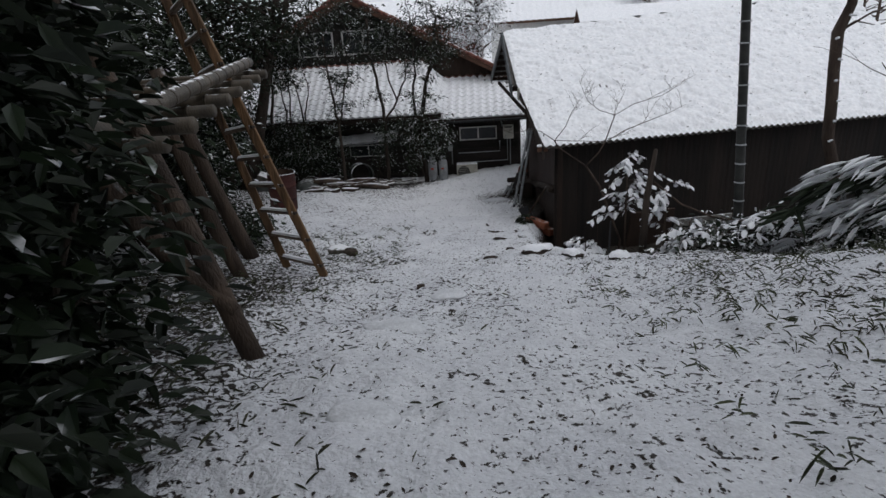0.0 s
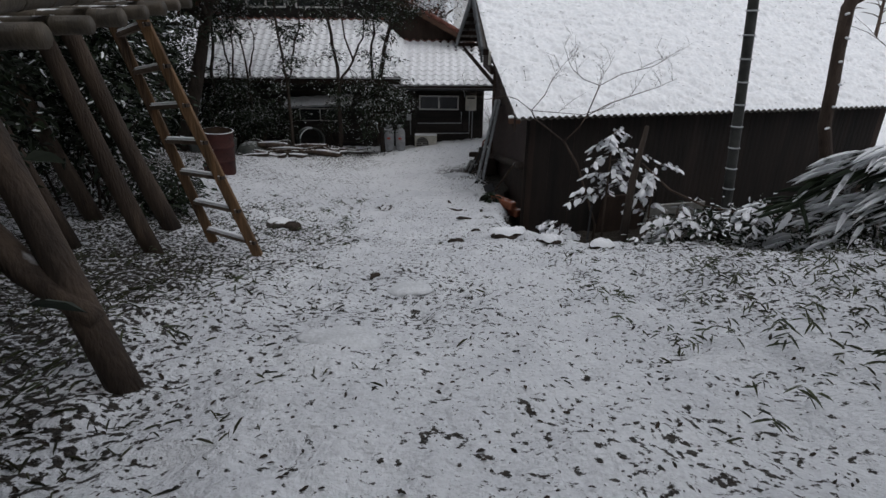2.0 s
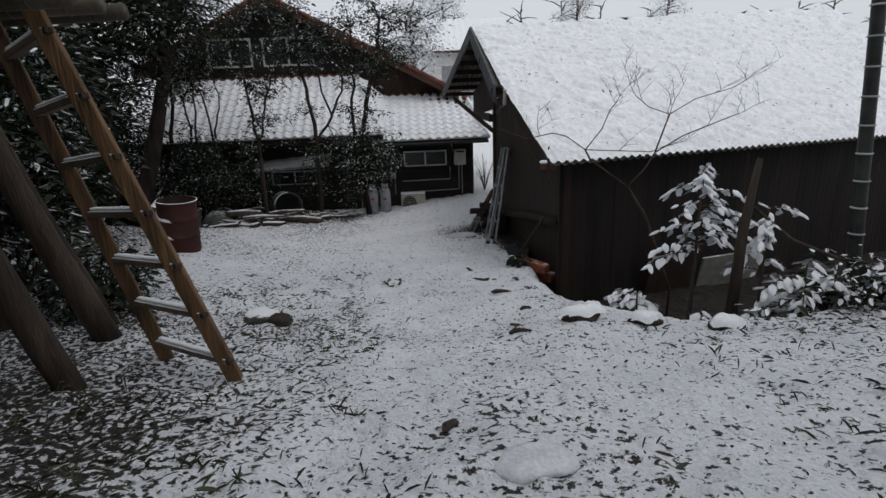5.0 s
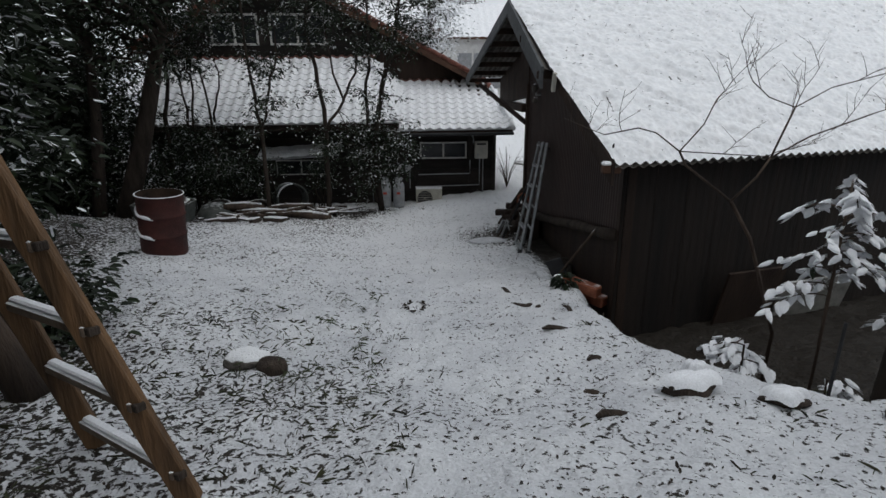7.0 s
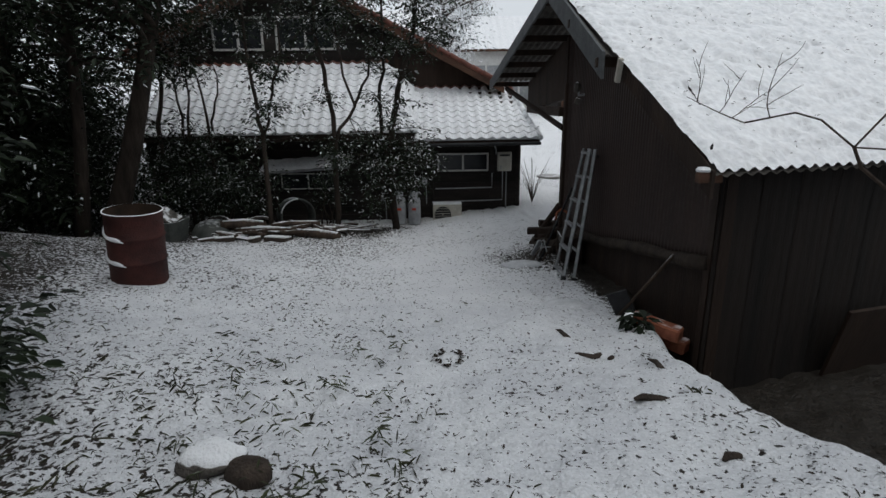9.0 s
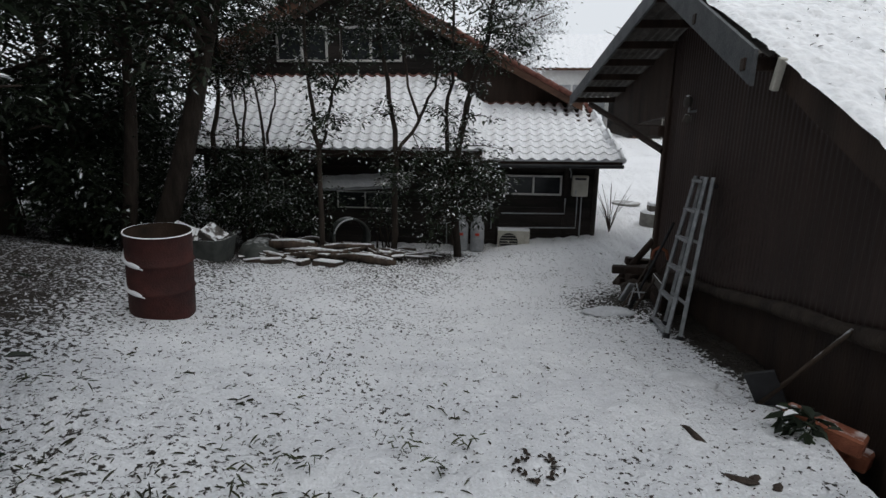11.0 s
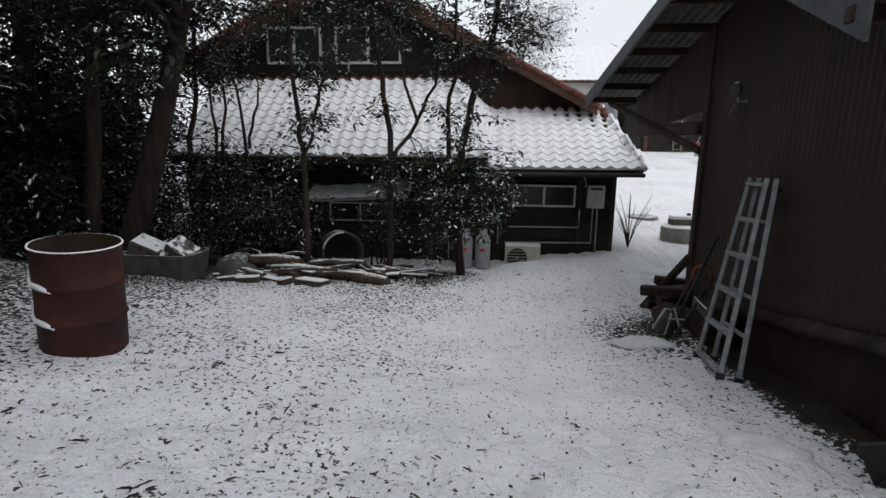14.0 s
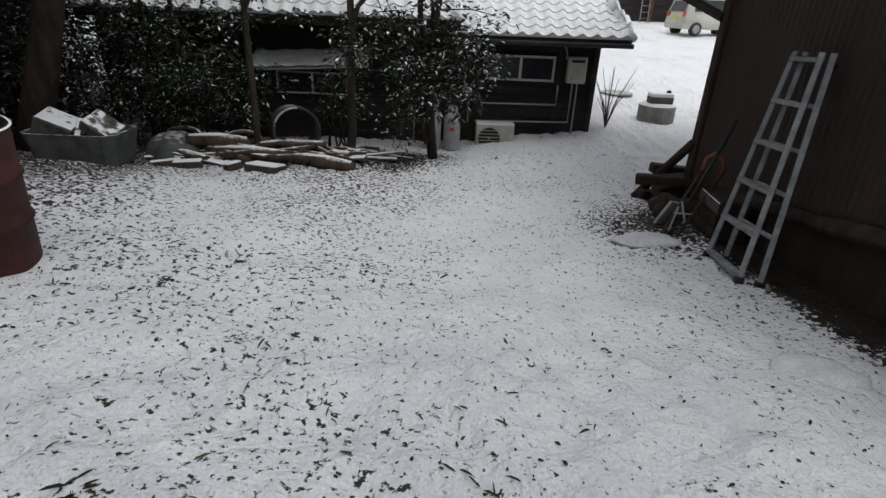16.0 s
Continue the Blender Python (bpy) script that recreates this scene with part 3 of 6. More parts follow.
def planks(parent, x0, x1, y, z0, z1, step, material):
    """Horizontal weatherboards, each lapping the one below."""
    z = z0
    while z < z1:
        h = min(step, z1 - z)
        part("weatherboard", Shape().box(((x0 + x1) / 2, y, z + h / 2), (x1 - x0, 0.03, h - 0.012), pose(0, 0, 0, -3)), material, parent)
        z += step


ROOFS = []


def build_house():
    house = thing("house", "dark timber farmhouse with snow-covered wavy tile roofs", "house")
    # annex
    part("wall", Shape().box((-0.3, 19.6, -1.9), (3.3, 0.7, 2.4)), HOUSE_WOOD, house)
    planks(house, -1.95, 1.33, 19.22, -3.0, -0.85, 0.21, HOUSE_WOOD)
    for x in (-1.0, 0.62, 1.33):
        part("post", Shape().box((x, 19.19, -1.9), (0.1, 0.07, 2.2)), HOUSE_WOOD, house)
    part("side_wall", Shape().box((1.3, 21.0, -1.9), (0.12, 3.4, 2.3)), HOUSE_WOOD, house)
    ROOFS.append(tiled_roof(house, (-1.75, 18.55, -0.80), (1.76, 18.55, -0.78), (1.20, 20.8, 0.58), (-1.75, 20.8, 0.50)))
    ROOFS.append(tiled_roof(house, (1.76, 18.55, -0.78), (1.9, 22.8, -0.78), (1.2, 22.6, 0.5), (1.20, 20.8, 0.58)))
    part("fascia", Shape().box((0.0, 18.6, -0.86), (3.5, 0.04, 0.1)), BOARD, house)
    part("gutter", Shape().tube([(-1.7, 18.5, -0.9), (1.78, 18.5, -0.88)], 0.045, 8), BLACK, house)
    # hip tiles along the corner
    for k in range(9):
        p = Vector((1.76, 18.57, -0.74)).lerp(Vector((1.2, 20.8, 0.64)), (k + 0.5) / 9)
        q = Vector((1.76, 18.57, -0.74)).lerp(Vector((1.2, 20.8, 0.64)), (k - 0.1) / 9)
        part("hip_tile", Shape().tube([q, p + (p - q) * 0.5], [0.085, 0.07], 10), SNOW_ROOF if k < 7 else TILE_RED, house, "", True)
    window(house, "window", -0.82, 0.50, -1.62, -1.18, 19.15, 2)
    # main lean-to roof
    ROOFS.append(tiled_roof(house, (-8.2, 18.25, -0.60), (-1.4, 18.25, -0.56), (-2.2, 20.7, 1.22), (-8.3, 20.7, 1.16)))
    ROOFS.append(tiled_roof(house, (-1.4, 18.25, -0.56), (-1.3, 20.6, 0.3), (-2.15, 20.7, 1.2), (-2.2, 20.7, 1.22)))
    part("fascia", Shape().box((-4.8, 18.32, -0.68), (6.8, 0.04, 0.12)), BOARD, house)
    part("wall", Shape().box((-5.2, 19.6, -1.9), (6.6, 0.7, 2.4)), HOUSE_WOOD, house)
    planks(house, -8.4, -1.95, 19.22, -3.0, -0.75, 0.22, HOUSE_WOOD)
    # awning over the low window
    aw = part("awning", Shape().prism([(-5.4, 18.55, -1.56), (-3.1, 18.55, -1.42), (-3.1, 19.2, -1.2), (-5.4, 19.2, -1.32)], (0, 0, -0.03)), GREY, house, "small sloping awning under snow")
    part("awning_snow", Shape().grid(lambda u, v: (-5.4 + 2.3 * u, 18.54 + 0.65 * v, -1.55 + 0.14 * u + 0.24 * v + 0.03 + 0.01 * math.sin(u * 31)), 30, 4), SNOW_ROOF, aw, "", True)
    window(house, "window", -5.0, -3.6, -2.05, -1.65, 19.15, 2, 0.03)
    window(house, "window", -7.5, -6.4, -2.05, -1.4, 19.15, 2, 0.03)
    # upper storey under a gable
    part("upper_wall", Shape().prism([(-8.0, 20.9, 0.3), (0.0, 20.9, 0.3), (0.0, 20.9, 0.95), (-4.95, 20.9, 3.45), (-8.0, 20.9, 1.9)], (0, 0.12, 0)), HOUSE_WOOD, house)
    planks(house, -6.6, -2.0, 20.87, 1.2, 2.1, 0.2, HOUSE_WOOD)
    window(house, "window", -7.0, -5.65, 1.62, 2.45, 20.82, 2, 0.06)
    window(house, "window", -5.25, -3.65, 1.62, 2.45, 20.82, 2, 0.06)
    for s, x1, z1 in ((1, 1.05, 0.56), (-1, -9.2, 1.45)):
        a, b = Vector((-4.95, 20.2, 3.65)), Vector((x1, 20.2, z1))
        part("upper_roof", Shape().prism([a, b, b + Vector((0, 5.5, 0)), a + Vector((0, 5.5, 0))], (0, 0, -0.1)), BEAM, house, "gable roof under snow")
        part("roof_snow", Shape().prism([a + Vector((0, 0.12, 0.01)), b + Vector((0, 0.12, 0.01)), b + Vector((0, 5.5, 0.01)), a + Vector((0, 5.5, 0.01))], (0, 0, 0.08)), SNOW_ROOF, house)
        part("barge_board", Shape().prism([a + Vector((0, -0.04, 0)), b + Vector((0, -0.04, 0)), b + Vector((0, -0.04, -0.2)), a + Vector((0, -0.04, -0.2))], (0, 0.04, 0)), BEAM, house, "weathered brown barge board")
        d = b - a
        for k in range(20):
            p, q = a + d * (k / 20), a + d * ((k + 1.08) / 20)
            part("verge_tile", Shape().tube([p + Vector((0, -0.02, 0.05)), q + Vector((0, -0.02, 0.035))], [0.075, 0.065], 9), TILE_RED, house, "", True)
    part("gable_boarding", Shape().prism([(-2.2, 20.86, 0.45), (1.0, 20.86, 0.55), (0.9, 20.86, 0.58), (-2.2, 20.86, 2.1)], (0, 0.03, 0)), BOARD, house)
    # pipes on the annex wall
    for pts in ([(0.62, 19.13, -1.7), (0.62, 19.13, -2.08), (-0.9, 19.13, -2.1)], [(0.9, 19.12, -1.64), (0.9, 19.12, -2.42), (-1.0, 19.12, -2.46)], [(1.0, 19.12, -1.64), (1.0, 19.12, -2.7)], [(0.66, 19.1, -0.95), (0.72, 19.1, -1.08), (0.72, 19.14, -1.2)]):
        part("pipe", Shape().tube(pts, 0.017, 7), GREY, house, "thin grey pipe")


build_house()


def water_heater():
    t = thing("water_heater", "cream wall-hung gas water heater on the dark wall", "water heater", (0.94, 19.1, -1.64))
    part("case", Shape().box((0, 0, 0.25), (0.37, 0.16, 0.5)), CREAM, t)
    part("flue_slot", Shape().box((0, -0.083, 0.42), (0.26, 0.01, 0.05)), BLACK, t)
    part("label_mark", Shape().box((-0.1, -0.083, 0.1), (0.03, 0.006, 0.1)), GREY, t)
    for x in (-0.16, 0.16):
        part("screw", Shape().box((x, -0.083, 0.03), (0.015, 0.008, 0.015)), GREY, t)


def air_conditioner():
    z = gz(-0.6, 18.85)
    t = thing("air_conditioner", "cream outdoor air-conditioner unit half hidden by snow", "air conditioner", (-0.6, 18.85, z - 0.26))
    part("case", Shape().box((0, 0, 0.33), (0.76, 0.28, 0.54)), CREAM, t)
    part("fan_grille", Shape().lathe([(0.02, 0), (0.21, 0), (0.22, 0.015)], (-0.12, -0.145, 0.33), 24, Matrix.Rotation(radians(90), 3, "X")), BLACK, t)
    for k in range(6):
        part("grille_bar", Shape().box((-0.12, -0.155, 0.16 + 0.066 * k), (0.42, 0.008, 0.012)), CREAM, t)
    for x in (-0.3, 0.3):
        part("foot", Shape().box((x, 0, 0.03), (0.06, 0.3, 0.06)), GREY, t)
    part("snow_cap", Shape().box((0, 0, 0.61), (0.76, 0.28, 0.035), None, 0.4), SNOW, t)


def gas_cylinder(x, y):
    t = thing("gas_cylinder", "grey propane cylinder standing against the dark wall", "gas cylinder", (x, y, gz(x, y)), "propane cylinders")
    part("body", Shape().lathe([(0.001, 0.02), (0.15, 0.03), (0.165, 0.08), (0.165, 0.62), (0.14, 0.72), (0.06, 0.77), (0.001, 0.775)], n=20), GREY, t, "", True)
    part("collar", Shape().lathe([(0.09, 0.74), (0.1, 0.76), (0.1, 0.88), (0.085, 0.88), (0.085, 0.76)], n=16), GREY, t)
    part("valve", Shape().tube([(0, 0, 0.76), (0, 0, 0.86), (0.05, 0, 0.87)], 0.02, 7), BLACK, t)
    part("marking", Shape().box((0, -0.166, 0.45), (0.1, 0.006, 0.06)), RED_LAMP, t)


water_heater()
air_conditioner()
gas_cylinder(-1.85, 18.6)
gas_cylinder(-1.47, 18.62)


def meter_box(x, z):
    t = thing("gas_meter", "small grey gas meter on the dark wall", "meter", (x, 19.12, z))
    part("case", Shape().box((0, 0, 0), (0.16, 0.12, 0.2)), GREY, t)
    part("pipe", Shape().tube([(-0.05, 0, 0.1), (-0.05, 0, 0.3)], 0.015, 7), GREY, t)
    part("pipe", Shape().tube([(0.05, 0, -0.1), (0.05, 0.02, -0.6)], 0.015, 7), GREY, t)


meter_box(-1.2, -1.9)
meter_box(-2.3, -2.3)


# ---- yard things ----
def drum():
    x, y = -4.57, 11.12
    t = thing("oil_drum", "open rusty red oil drum standing in the snow", "oil drum", m=pose(x, y, gz(x, y) - 0.04, 2, 4, 0))
    r = 0.31
    prof = [(r - 0.005, 0), (r, 0.02), (r, 0.29), (r + 0.016, 0.305), (r, 0.32), (r, 0.58), (r + 0.016, 0.595), (r, 0.61), (r, 0.88), (r + 0.014, 0.89)]
    part("body", Shape().lathe(prof, n=40), DRUM, t, "rusty red steel body", True)
    part("rim", Shape().lathe([(r + 0.012, 0.890), (r + 0.008, 0.897), (r + 0.0, 0.897), (r - 0.003, 0.89)], n=40), SNOW, t, "rim with a line of snow", True)
    part("inside", Shape().lathe([(r - 0.008, 0.9), (r - 0.012, 0.25), (0.001, 0.24)], n=32), DRUM_IN, t, "", True)
    for z0 in (0.305, 0.595):
        def fn(u, v, z0=z0):
            a = radians(-170 + 85 * u)
            w = 0.15 * (1 - u) ** 0.6 * (0.75 + 0.25 * math.sin(9 * u))
            rr = r + 0.004 + 0.018 * math.sin(math.pi * v)
            return (rr * math.cos(a), rr * math.sin(a), z0 + 0.012 + w * (v - 0.1) - 0.03 * u)
        part("snow_streak", Shape().grid(fn, 16, 4), SNOW, t, "snow caught on the hoop", True)


def tub():
    x, y = -6.35, 14.95
    z = gz(x, y)
    t = thing("plastic_tub", "grey tub filled with scrap, on the ground by the trees", "tub", (x, y, z))
    def ring(k):
        w, d, h = 0.52 + 0.08 * k, 0.3 + 0.06 * k, 0.42 * k
        return [(sx * w, sy * d, h) for sx, sy in ((-1, -0.7), (-0.8, -1), (0.8, -1), (1, -0.7), (1, 0.7), (0.8, 1), (-0.8, 1), (-1, 0.7))]
    s = Shape().raw(ring(0) + ring(1) + [(a * 0.94, b * 0.92, 0.42) for a, b, c in ring(1)] + [(a * 0.85, b * 0.85, 0.1) for a, b, c in ring(0)], [[i, (i + 1) % 8, 8 + (i + 1) % 8, 8 + i] for i in range(8)] + [[8 + i, 8 + (i + 1) % 8, 16 + (i + 1) % 8, 16 + i] for i in range(8)] + [[16 + i, 16 + (i + 1) % 8, 24 + (i + 1) % 8, 24 + i] for i in range(8)] + [list(range(24, 32))])
    part("tub_wall", s, TUB, t)
    for px, py, pz, sz, rot in ((-0.28, 0, 0.42, (0.45, 0.4, 0.3), (10, 25, 10)), (0.3, 0, 0.45, (0.4, 0.36, 0.16), (20, 35, 0)), (0.02, -0.08, 0.4, (0.07, 0.5, 0.05), (30, 10, 25)), (0.1, 0.05, 0.38, (0.05, 0.55, 0.05), (15, 20, -40))):
        ob = solid("scrap_block", Shape().box((x + px, y + py, z + pz), sz, pose(0, 0, 0, *rot)), SCRAP, "snow-dusted scrap piece lying in the tub", "scrap")


def scrap_pile():
    r = random.Random(21)
    for k in range(64):
        x = -5.7 + 3.1 * r.random()
        y = 15.5 + 1.0 * r.random()
        l = 0.25 + 0.95 * r.random() ** 1.5
        a = r.uniform(-35, 35)
        z = gz(x, y) + 0.03 + 0.16 * r.random() * (1 - abs(x + 4.3) / 2)
        if r.random() < 0.5:
            s = Shape().box((0, 0, 0), (l, 0.06 + 0.12 * r.random(), 0.03))
            ob = solid("board_scrap", s, SCRAP, "weathered board lying in a snow-dusted heap", "board", "scrap heap")
        else:
            s = Shape().tube([(-l / 2, 0, 0), (0, 0.02, 0.03), (l / 2, 0, 0)], 0.03 + 0.025 * r.random(), 8)
            ob = solid("branch", s, LOG, "cut branch lying in a snow-dusted heap", "branch", "scrap heap", smooth=True)
        ob.matrix_world = pose(x, y, z, r.uniform(-8, 8), r.uniform(-9, 9), a)
    def heap_log(x, y, l, rad, a, lift):
        ob = solid("old_log", Shape().tube([(-l / 2, 0, 0), (-l / 4, 0.03, 0.02), (l / 5, -0.02, 0.01), (l / 2, 0.02, -0.02)], [rad * 0.8, rad, rad * 1.05, rad * 0.85], 10), LOG, "weathered log with a line of snow in the scrap heap", "log", "scrap heap", smooth=True)
        part("snow_line", Shape().tube([(-l * 0.45, 0, rad * 0.72), (0, 0.01, rad * 0.8), (l * 0.45, 0, rad * 0.66)], [rad * 0.3, rad * 0.55, rad * 0.3], 8), SNOW, ob, "", True)
        ob.matrix_world = pose(x, y, gz(x, y) + lift, 0, r.uniform(-5, 5), a)
    heap_log(-4.45, 15.65, 1.15, 0.10, -8, 0.14)
    heap_log(-5.0, 15.95, 0.9, 0.11, 14, 0.2)
    heap_log(-5.35, 15.6, 0.8, 0.07, -22, 0.1)
    heap_log(-3.35, 15.5, 0.95, 0.09, -12, 0.08)
    heap_log(-3.9, 15.95, 1.0, 0.06, 20, 0.2)
    for x, y, w, d, a in ((-5.05, 15.0, 0.36, 0.26, 18), (-4.0, 14.95, 0.46, 0.3, -14), (-5.45, 15.2, 0.4, 0.12, 30), (-4.55, 15.25, 0.22, 0.16, 50)):
        ob = solid("broken_slab", Shape().box((0, 0, 0), (w, d, 0.09)), BARK_DARK, "broken dark slab capped with snow by the scrap heap", "slab", "broken slabs")
        part("snow_cap", Shape().box((0, 0, 0.055), (w * 0.96, d * 0.93, 0.03), None, 0.4), SNOW, ob)
        ob.matrix_world = pose(x, y, gz(x, y) + 0.05, -9, r.uniform(-6, 6), a)
    x, y = -5.65, 15.95
    ob = solid("upturned_basin", Shape().lathe([(0.42, 0.0), (0.40, 0.06), (0.34, 0.17), (0.22, 0.24), (0.001, 0.26)], n=26), TUB, "dull green upturned basin lying by the scrap heap", "basin", smooth=True)
    ob.matrix_world = pose(x, y, gz(x, y) + 0.02, 6, 4, 0)
    for x, y, rad in ((-4.75, 16.2, 0.33), (-5.7, 16.3, 0.3)):
        s = Shape().tube([(rad * math.cos(a), 0.5 * rad * math.sin(a), 0.1 + 0.55 * rad * math.sin(a)) for a in np.linspace(0, math.pi, 14)], 0.035, 8)
        solid("tyre_hoop", s, SCRAP, "old hoop lying on the scrap heap", "hoop", smooth=True).matrix_world = Matrix.Translation((x, y, gz(x, y)))
    # round pipe seen end-on
    m = pose(-4.2, 17.2, gz(-4.2, 17.2) + 0.34, 84, 0, 25)
    t = thing("drain_pipe", "short pale pipe section lying on its side by the trees", "pipe", m=m)
    part("pipe_wall", Shape().lathe([(0.38, -0.3), (0.4, -0.28), (0.4, 0.3), (0.355, 0.3), (0.355, -0.3), (0.38, -0.3)], n=32), TUB, t, "", True)
    part("snow_line", Shape().tube([(0.385 * math.cos(a), 0.385 * math.sin(a), 0.31) for a in np.linspace(1.5, 2.9, 14)], 0.016, 6), SNOW, t, "", True)


def stepladder():
    """Folded aluminium stepladder leaning on the gable wall."""
    t = thing("stepladder", "folded aluminium stepladder leaning on the brown wall", "ladder")
    F0, F1 = Vector((0.87, 12.6, gz(0.87, 12.6))), Vector((0.84, 11.98, gz(0.84, 11.98)))
    T0, T1 = Vector((1.27, 12.83, -0.52)), Vector((1.25, 12.46, -0.50))
    off = Vector((0.12, -0.09, 0.0))
    def rail(a, b, nm, mt=ALU):
        d = (b - a).normalized()
        q = d.to_track_quat("Z", "Y").to_matrix().to_4x4()
        part(nm, Shape().box((a + (b - a) / 2)[:], (0.045, 0.028, (b - a).length), q), mt, t)
    rail(F0, T0, "rail")
    rail(F1, T1, "rail")
    rail(F0 + off, T0 + off * 0.5, "rear_rail")
    rail(F1 + off, T1 + off * 0.5, "rear_rail")
    for k in range(6):
        f = 0.03 + k * 0.94 / 5
        a, b = F0.lerp(T0, f), F1.lerp(T1, f)
        d = (b - a).normalized()
        q = d.to_track_quat("X", "Z").to_matrix().to_4x4()
        part("step", Shape().box((a + (b - a) / 2)[:], ((b - a).length, 0.07, 0.035), q), ALU, t, "snow-dusted tread")
        if 0 < k < 5:
            a, b = a + off * (1 - f / 2), b + off * (1 - f / 2)
            part("rear_bar", Shape().box((a + (b - a) / 2)[:], ((b - a).length, 0.03, 0.03), q), ALU, t)
    for p in (F0, F1, F0 + off, F1 + off):
        part("foot", Shape().box((p + Vector((0, 0, 0.02)))[:], (0.07, 0.05, 0.06)), BLACK, t)
    part("hinge", Shape().tube([T0 + Vector((0.03, 0, -0.05)), T1 + Vector((0.1, -0.05, -0.1))], 0.025, 8), BLACK, t)


def tools_by_wall():
    def pole(name, label, cat, a, b, r, mt, head=None, hm=None):
        t = thing(name, label, cat)
        part("handle", Shape().tube([a, b], r, 8), mt, t, "", True)
        if head:
            part("head", head, hm, t)
    z = gz(0.75, 13.4)
    pole("spade", "long-handled spade leaning on the dark wall", "spade", (0.74, 13.15, z), (1.3, 13.5, z + 1.12), 0.02, BLACK, Shape().box((0.75, 13.37, z + 0.15), (0.2, 0.03, 0.28), pose(0, 0, 0, 20, 15, 40)), GREY)
    t = thing("hoop_handle_hoe", "old hoe with a worn orange hoop handle by the wall", "hoe")
    hoop = [(1.03, 13.4, z + 0.62), (1.05, 13.42, z + 0.74), (1.12, 13.42, z + 0.79), (1.22, 13.42, z + 0.74), (1.25, 13.4, z + 0.62)]
    part("hoop", Shape().tube(hoop, 0.022, 8), BRICK, t, "worn orange hoop handle", True)
    part("leg", Shape().tube([hoop[0], (0.62, 13.1, z + 0.02)], 0.016, 8), BARK_DARK, t)
    part("leg", Shape().tube([hoop[-1], (0.76, 13.05, z + 0.02)], 0.016, 8), BARK_DARK, t)
    part("crossbar", Shape().tube([(0.74, 13.18, z + 0.22), (0.92, 13.16, z + 0.22)], 0.010, 6), GREY, t)
    part("tine", Shape().tube([(0.70, 13.13, z + 0.04), (0.78, 13.2, z + 0.28)], 0.010, 6), GREY, t)
    part("tine", Shape().tube([(0.86, 13.12, z + 0.1), (0.80, 13.2, z + 0.34)], 0.010, 6), GREY, t)
    t = thing("wooden_crate", "weathered wooden box standing against the wall", "box", m=pose(1.22, 13.15, gz(1.2, 13.15), 0, 0, -4))
    part("box_body", Shape().box((0, 0, 0.2), (0.32, 0.5, 0.42)), BOARD, t)
    for k in range(3):
        part("slat", Shape().box((-0.167, 0, 0.08 + 0.13 * k), (0.014, 0.48, 0.11)), SCRAP if k == 2 else BOARD, t)
    # old shovel near the bricks
    g = gz(1.08, 10.15)
    pole("shovel", "worn wooden-handled shovel leaning on the sill log", "shovel", (1.0, 10.2, g), (1.42, 9.95, -1.33), 0.018, LOG, Shape().box((1.02, 10.19, g + 0.14), (0.22, 0.03, 0.3), pose(0, 0, 0, 10, -25, -30)), BLACK)
    # timber blocks by the corner
    r = random.Random(5)
    for k in range(7):
        x, y = 1.05 + 0.25 * r.random(), 14.35 + 0.4 * r.random()
        ob = solid("timber_block", Shape().box((0, 0, 0), (0.5 + 0.2 * r.random(), 0.14, 0.12)), BOARD, "dark timber offcut stacked at the shed corner", "timber", "timber stack")
        ob.matrix_world = pose(x, y, gz(x, y) + 0.06 + 0.11 * (k // 2), 0, r.uniform(-6, 6), r.uniform(-30, 30))
    for k, (x, y, s) in enumerate(((0.98, 14.0, 0.16), (0.9, 13.65, 0.13), (1.1, 13.75, 0.15))):
        stone("boulder", x, y, (s * 1.2, s, s), "dark rounded stone among fallen leaves", mt=BARK_DARK)
    ob = solid("prop", Shape().tube([(0.9, 14.75, gz(0.9, 14.7)), (1.3, 14.3, -1.65)], 0.055, 8), BOARD, "short slanting prop at the shed corner", "prop")
    # wall lamp
    t = thing("wall_lamp", "old round security lamp fixed to the brown gable wall", "lamp", (shed_wall(13.4) - 0.05, 13.4, 0.30))
    part("lamp_disc", Shape().lathe([(0.001, 0.06), (0.07, 0.055), (0.085, 0.02), (0.06, -0.02), (0.001, -0.03)], (-0.05, 0, 0.06), 18, Matrix.Rotation(radians(-90), 3, "Y")), SCRAP, t, "", True)
    part("arm", Shape().tube([(0.05, 0, -0.05), (-0.04, 0, -0.06), (-0.05, 0, 0.05)], 0.018, 7), GREY, t)
    part("sensor", Shape().box((-0.05, 0.03, -0.15), (0.08, 0.07, 0.1), pose(0, 0, 0, 10, 20, 0)), SCRAP, t)


def stone(name, x, y, size, label, lift=0.0, mt=None, group=""):
    bm = bmesh.new()
    bmesh.ops.create_icosphere(bm, subdivisions=3, radius=1)
    o = Vector((x * 7.1, y * 3.3, 0))
    for v in bm.verts:
        v.co *= 1 + 0.35 * noise.noise(v.co * 1.1 + o) + 0.1 * noise.noise(v.co * 3.5 + o)
        v.co = Vector((v.co.x * size[0], v.co.y * size[1], v.co.z * size[2]))
    s = Shape().raw([v.co[:] for v in bm.verts], [[w.index for w in f.verts] for f in bm.faces])
    bm.free()
    ob = solid(name, s, mt or STONE, label, "stone", group, smooth=True)
    ob.matrix_world = Matrix.Translation((x, y, gz(x, y) + size[2] * 0.35 + lift))
    return ob


